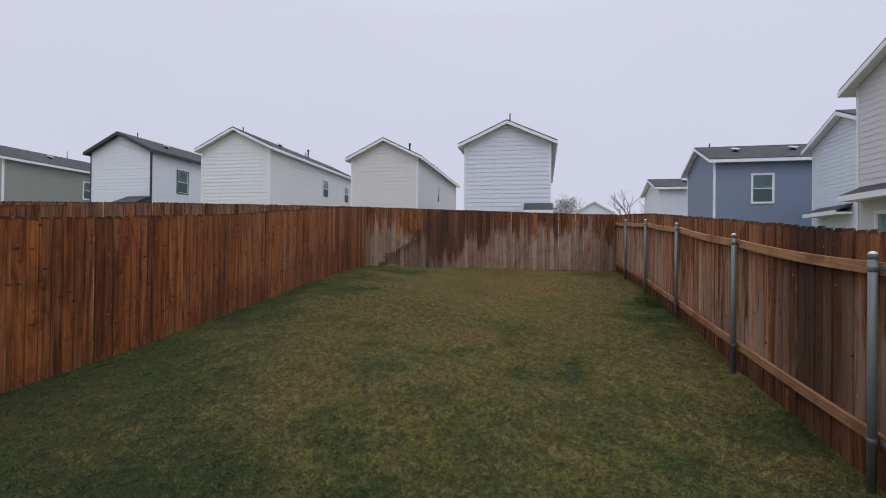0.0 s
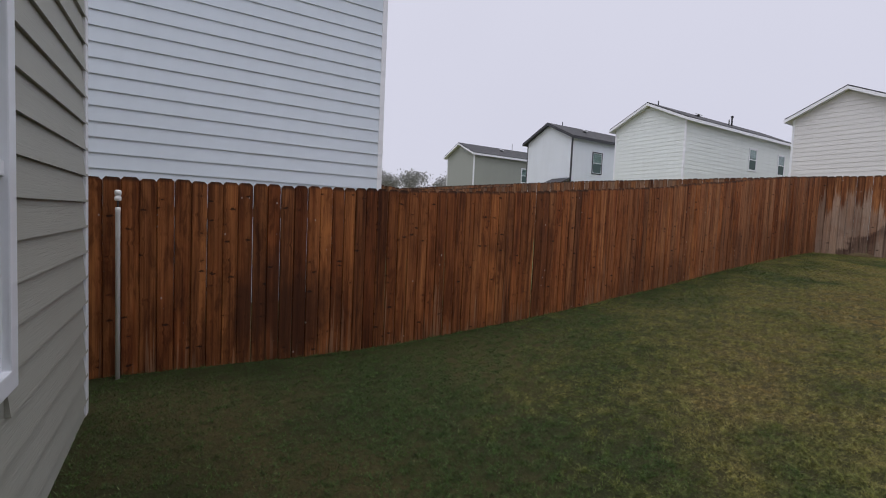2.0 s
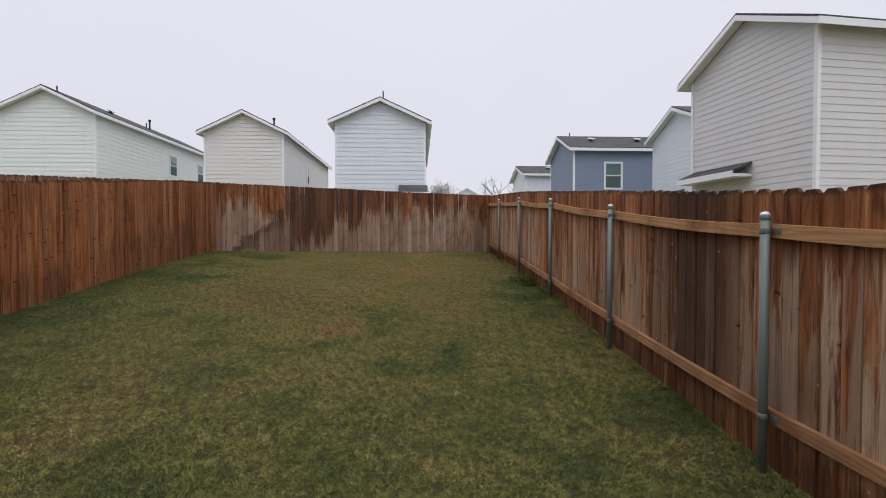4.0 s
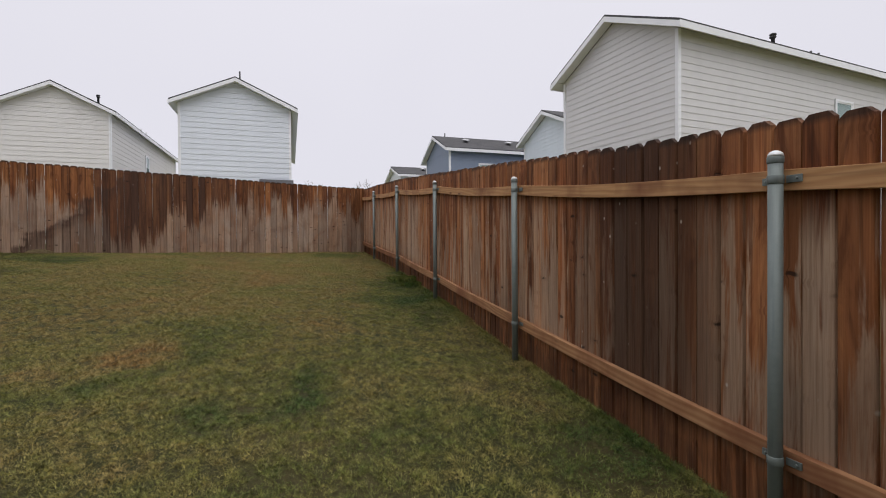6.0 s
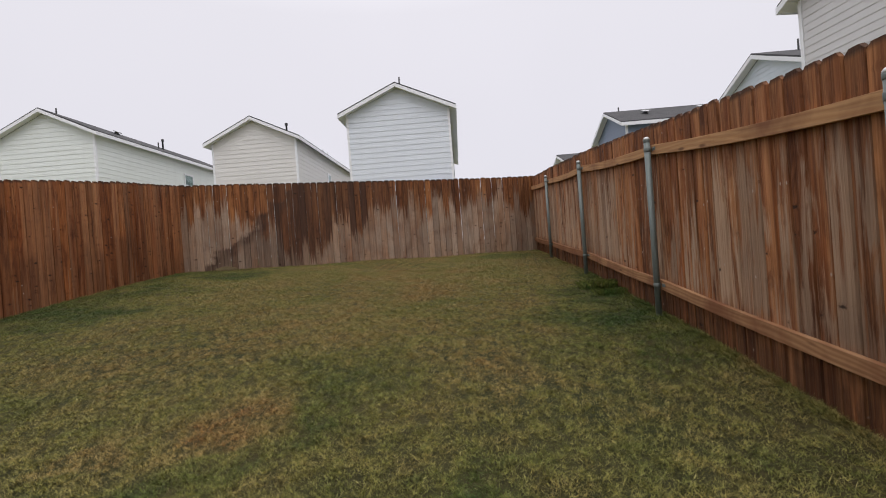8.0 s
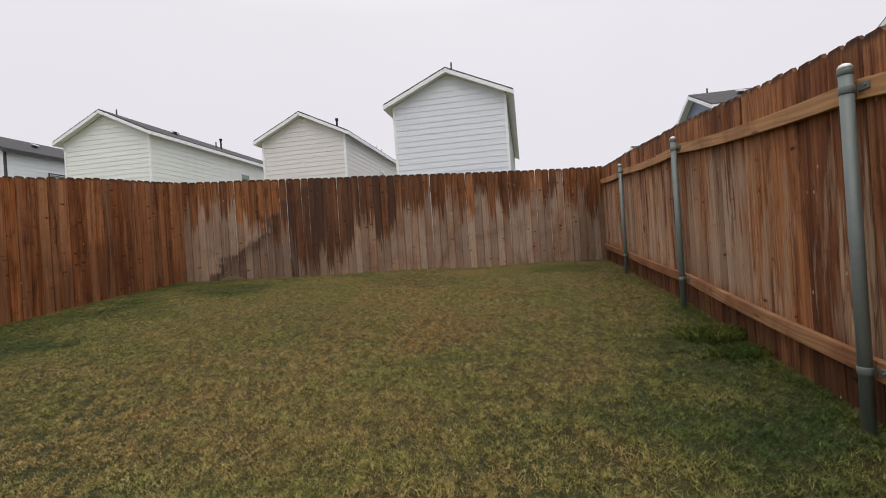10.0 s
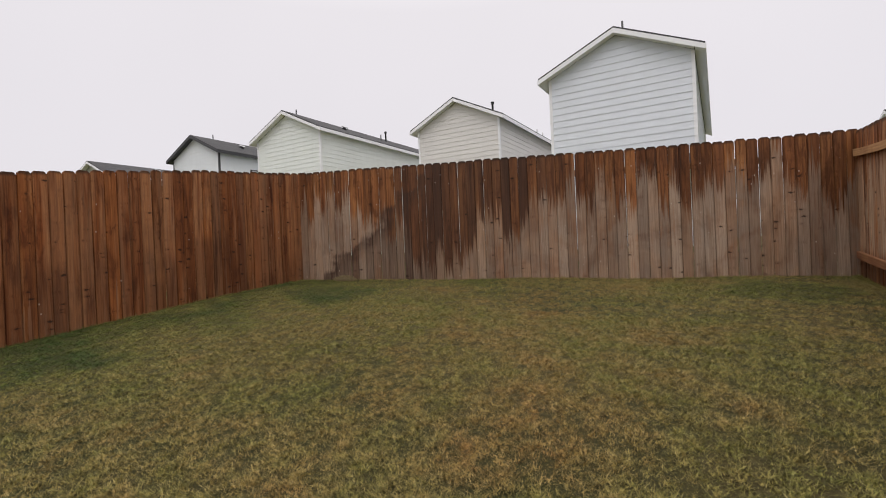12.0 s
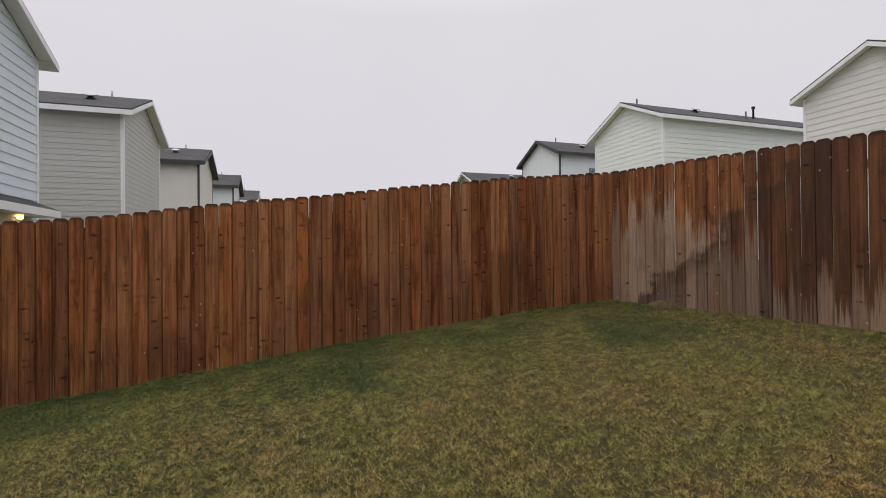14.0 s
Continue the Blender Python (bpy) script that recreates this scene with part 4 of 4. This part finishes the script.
back_house("sage-green lap-sided house with grey roof", -37.4, 24.4, 7.34, 8.66, 4.5, "sage", stacks=((0.4, 5.8, 0.75, "pale"),), hoods=((4.0, 1.0),), windows=(("right", 6.0, 4.8, 0.8, 1.3),))

# the row on the far side of the railed fence, gables towards the yard
turned_house("pale taupe lap-sided house with white trim and flue", 9.29, 13.51, -84.3, 6.14, 7.5, 4.3, "taupe", depth=14, lap=0.172, stacks=((1.75, 4.3, 0.25, "flue"), (1.6, 6.4, 0.2, "dark"), (1.6, 6.8, 0.2, "dark")), windows=(("right", 7.0, 4.0, 0.8, 1.2), ("front", -0.9, 1.3, 1.0, 1.3)), porch=(-2.0, 0.3, 2.68, 0.6))
turned_house("ice-white house with white trim beyond the fence", 12.2, 22.0, -90, 6.1, 7.4, 4.5, "ice", depth=13, stacks=((0.3, 1.2, 0.4, "dark"),), porch=(-1.8, 0.6, 2.42, 0.6))
turned_house("slate-blue lap-sided house with white trim", 9.1, 29.6, -90, 6.3, 7.65, 4.6, "blue", depth=13, hoods=((1.4, 1.2), (4.2, 1.2)), windows=(("right", 2.3, 3.75, 0.95, 1.45),), stacks=((0.0, 0.5, 0.2, "dark"),))
turned_house("white house with grey roof down the street", 8.4, 38.6, -90, 6.1, 7.2, 4.6, "white", depth=13, hoods=((2.0, 1.2),))

# the row that the camera's own house stands in, gables towards the yards behind
turned_house("ice-white lap-sided neighbour house with lit rear porch", -11.05, 3.9, 180, 6.3, 7.6, 4.6, "ice", depth=14, clad_right=False, clad_left=True, porch=(-0.6, 2.0, 3.08, 0.55), lap=0.2253, butt=0.02)
for k, (x, y, side, trim) in enumerate(((-19.9, 4.5, "stone", WHITE_TRIM), (-28.6, 5.4, "beige", DARK_TRIM), (-37.3, 6.2, "white", DARK_TRIM), (-46.0, 7.1, "stone", WHITE_TRIM))):
    turned_house(("stone-grey lap-sided house with white trim", "off-white house with black trim", "white house with black fascia", "grey house at the end of the row")[k],
                 x, y, 180, 6.3, 7.6, 4.7, side, trim=trim, clad_right=False, clad_left=True, hoods=((1.3, -1.1),), stacks=((0.0, 1.0, 0.22, "pale"),))

# the house behind the camera
own_turn = 180 - 2.7
OWN = pose(-2.2, -0.38, -0.30, 0, 0, own_turn)
hole = (-1.05, 0.57, 0.89, 2.56)
own = house("olive-grey lap-sided house with a white double-hung window", OWN, 4.62, eave=5.7, rise=1.25, side="olive", depth=12, lap=0.185, clad_right=True, holes=(hole,), butt=0.024)


def own_window():
    x0, x1, z0, z1 = hole
    cx, cz = (x0 + x1) / 2, (z0 + z1) / 2
    w, h = (x1 - x0) / 2, (z1 - z0) / 2
    casing = ring(-w - 0.02, w + 0.02, -h - 0.02, h + 0.02, 0.088, -0.045, 0.03, 0.006)
    win = part("window", casing, VINYL, own, "white vinyl window frame with a black screen", pose(cx, 0, cz))
    mid = 0.05
    rail = box(-w + 0.068, w - 0.068, -0.03, 0.03, mid - 0.03, mid + 0.03, 0.005)
    part("meeting_rail", rail, VINYL, win)
    iw, ih = w - 0.068, h - 0.068
    sash = ring(-iw, iw, -ih, ih, 0.018, -0.015, 0.025, 0.004)
    part("sash", sash, VINYL, win)
    part("pane", box(-iw + 0.018, iw - 0.018, 0.004, 0.008, mid + 0.03, ih - 0.018), GLASS, win)
    part("pane", box(-iw + 0.018, iw - 0.018, 0.004, 0.008, -ih + 0.018, mid - 0.03), GLASS, win)
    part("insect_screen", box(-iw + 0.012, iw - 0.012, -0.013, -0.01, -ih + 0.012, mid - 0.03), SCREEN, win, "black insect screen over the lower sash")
    # A dark sheet close behind the panes stands in for the unlit room.
    part("blind", box(-iw, iw, 0.06, 0.064, -ih, ih), UNLIT_ROOM, win, "dark sheet standing in for the unlit room")


own_window()


# ---- small things ----
def porch_lamp():
    ob = new("wall_lamp")
    ob.matrix_basis = pose(-12.35, 3.93, 2.60)
    tagged(ob, "small lit wall lamp beside the neighbour's rear door", "lamp")
    part("backplate", box(-0.06, 0.06, -0.05, -0.026, -0.1, 0.1, 0.008), DARK_TRIM, ob)
    m = Nodes("lamp_glow", 0.4)
    m.b.inputs["Emission Color"].default_value, m.b.inputs["Emission Strength"].default_value = (1.0, 0.62, 0.25, 1), 3.0
    part("shade", tube([(0.03, -0.09), (0.06, -0.07), (0.06, 0.07), (0.02, 0.1)], 12, cy=0.06), m.done((0.8, 0.6, 0.35)), ob, "glowing warm glass shade")


porch_lamp()


def standpipe():
    ob = new("standpipe")
    x, y = -5.215, -0.11
    ob.matrix_basis = pose(x, y, gz(x, y))
    tagged(ob, "white plastic standpipe with capped valve beside the fence", "pipe")
    part("pipe", tube([(0.019, -0.1), (0.019, 1.50), (0.021, 1.505), (0.021, 1.535), (0.016, 1.54)], 14), PVC, ob)
    part("neck", tube([(0.009, 1.535), (0.009, 1.60)], 10), PIPE_DARK, ob, "thin dark riser")
    part("head", tube([(0.022, 1.595), (0.026, 1.60), (0.026, 1.63), (0.021, 1.634), (0.021, 1.646), (0.026, 1.65), (0.026, 1.68), (0.018, 1.69)], 14), PVC, ob, "white capped sprinkler head")


standpipe()


def far_house(x, y, width, wall_h, rise):
    """A low house far down the slope, its gable to the yard."""
    b = gz(x, y) - 0.1
    house("low white house with grey roof far behind the fence", pose(x, y, b), width, depth=12, eave=wall_h, rise=rise, side="white", clad_right=False)


far_house(9.2, 88.0, 6.5, 7.6, 1.9)


def tree(x, y, high, spread, seed, leafy, label):
    """A tapered trunk with forking limbs and, when leafy, many small leaf clumps."""
    rng = random.Random(seed)
    ob = new("tree")
    ob.matrix_basis = pose(x, y, gz(x, y) - 0.1)
    tagged(ob, label, "tree", group="far trees")
    bm = bmesh.new()
    ends = []

    def limb(a, d, length, r, depth):
        b = a + d * length
        side = d.orthogonal().normalized()
        up = d.cross(side)
        loops = []
        for q, rr in ((a, r), (b, r * 0.62)):
            loops.append([bm.verts.new(q + (side * math.cos(k * 1.2566) + up * math.sin(k * 1.2566)) * rr) for k in range(5)])
        for k in range(5):
            bm.faces.new((loops[0][k], loops[0][(k + 1) % 5], loops[1][(k + 1) % 5], loops[1][k]))
        ends.append((b, depth))
        if depth < 5:
            for _ in range(3 if depth < 3 else 2):
                e = (d + Vector((rng.uniform(-1, 1) * spread, rng.uniform(-1, 1) * spread, rng.uniform(-0.15, 0.6)))).normalized()
                limb(b - d * length * rng.uniform(0, 0.25), e, length * rng.uniform(0.55, 0.82), r * 0.58, depth + 1)

    limb(Vector((0, 0, 0)), Vector((rng.uniform(-0.08, 0.08), 0, 1)).normalized(), high * 0.3, high * 0.022, 0)
    part("trunk", bm, HAZED_BARK, ob)
    if leafy:
        verts, faces = [], []
        for p, depth in ends:
            if depth < 3:
                continue
            for _ in range(leafy):
                c = p + Vector((rng.gauss(0, 1), rng.gauss(0, 1), rng.gauss(0, 0.8))) * high * 0.045
                u = Vector((rng.gauss(0, 1), rng.gauss(0, 1), rng.gauss(0, 1))).normalized()
                v = u.orthogonal().normalized()
                s = high * rng.uniform(0.008, 0.02)
                k = len(verts)
                verts += [c + u * s, c + v * s * 0.6, c - u * s, c - v * s * 0.6]
                faces.append((k, k + 1, k + 2, k + 3))
        me = bpy.data.meshes.new("crown")
        me.from_pydata([tuple(q) for q in verts], [], faces)
        me.materials.append(HAZED_LEAF)
        part("crown", me, None, ob)
    return ob


for k, (x, y, high) in enumerate(((3.5, 95.0, 13.2), (6.0, 100.0, 13.6), (16.6, 90.0, 14.6), (20.5, 98.0, 13.0))):
    tree(x, y, high, 0.75, 40 + k, 6 if k < 2 else 0, "bare winter tree far behind the fence" if k > 1 else "thin grey-green tree far behind the fence")
for k, (x, y, high) in enumerate(((-88.0, 40.0, 12.0), (-92.0, 46.5, 13.6), (-90.0, 53.5, 12.2), (-95.0, 61.0, 12.4), (-92.0, 69.0, 12.0))):
    tree(x, y, high, 0.8, 60 + k, 14, "tree beyond the houses, coloured pale grey-green for haze")


def tuft(name, label, x, y, radius, high, count, heap=0.0, seed=1, mat=None):
    """A loose clump of blades, on a small heap where heap is given."""
    rng = random.Random(seed)
    verts, faces = [], []
    for _ in range(count):
        a, q = rng.uniform(0, 6.283), radius * math.sqrt(rng.random())
        px, py = q * math.cos(a) * 1.5, q * math.sin(a) * 0.7
        lift = heap * max(0.0, 1 - (q / radius) ** 2)
        t = rng.uniform(0, 6.283)
        w = rng.uniform(0.0016, 0.003)
        h = high * rng.uniform(0.35, 1.0)
        lx, ly = math.cos(t) * h * rng.uniform(0.2, 1.1), math.sin(t) * h * rng.uniform(0.2, 1.1)
        k = len(verts)
        verts += [(px - w * math.sin(t), py + w * math.cos(t), lift - 0.01), (px + w * math.sin(t), py - w * math.cos(t), lift - 0.01),
                  (px + lx * 0.4 + w * 0.7 * math.sin(t), py + ly * 0.4 - w * 0.7 * math.cos(t), lift + h * 0.65), (px + lx, py + ly, lift + h * 0.9)]
        faces += [(k, k + 1, k + 2), (k, k + 2, k + 3)]
    ob = new(name)
    ob.matrix_basis = pose(x, y, gz(x, y))
    tagged(ob, label, "grass")
    me = bpy.data.meshes.new("blades")
    me.from_pydata(verts, [], faces)
    me.materials.append(mat or BLADES)
    part("blades", me, None, ob)
    if heap:
        mound = [(radius * 1.15 * math.cos(a), -0.03 + heap * 0.2 * math.sin(a)) for a in (0.0, 0.3, 0.6, 0.9, 1.2, 1.45)]
        me = mesh_of("mound", tube(mound, 18), SOIL)
        for v in me.vertices:
            v.co.x, v.co.y = v.co.x * 1.5 * (1 + 0.12 * math.sin(7 * v.co.y * 9)), v.co.y * 0.7
            v.co.z += 0.012 * math.sin(40 * v.co.x) * math.cos(31 * v.co.y)
        part("mound", me, None, ob)


tuft("grass_tuft", "long green grass tuft at the foot of the railed fence", 2.42, 10.15, 0.2, 0.13, 900, seed=3)
tuft("grass_tuft", "long green grass tuft at the foot of the railed fence", 2.40, 9.75, 0.14, 0.09, 500, seed=4)
tuft("clippings_heap", "small heap of dry clippings against the weathered fence", -4.42, back_y(-4.42) - 0.12, 0.15, 0.05, 1500, 0.06, seed=5, mat=THATCH)
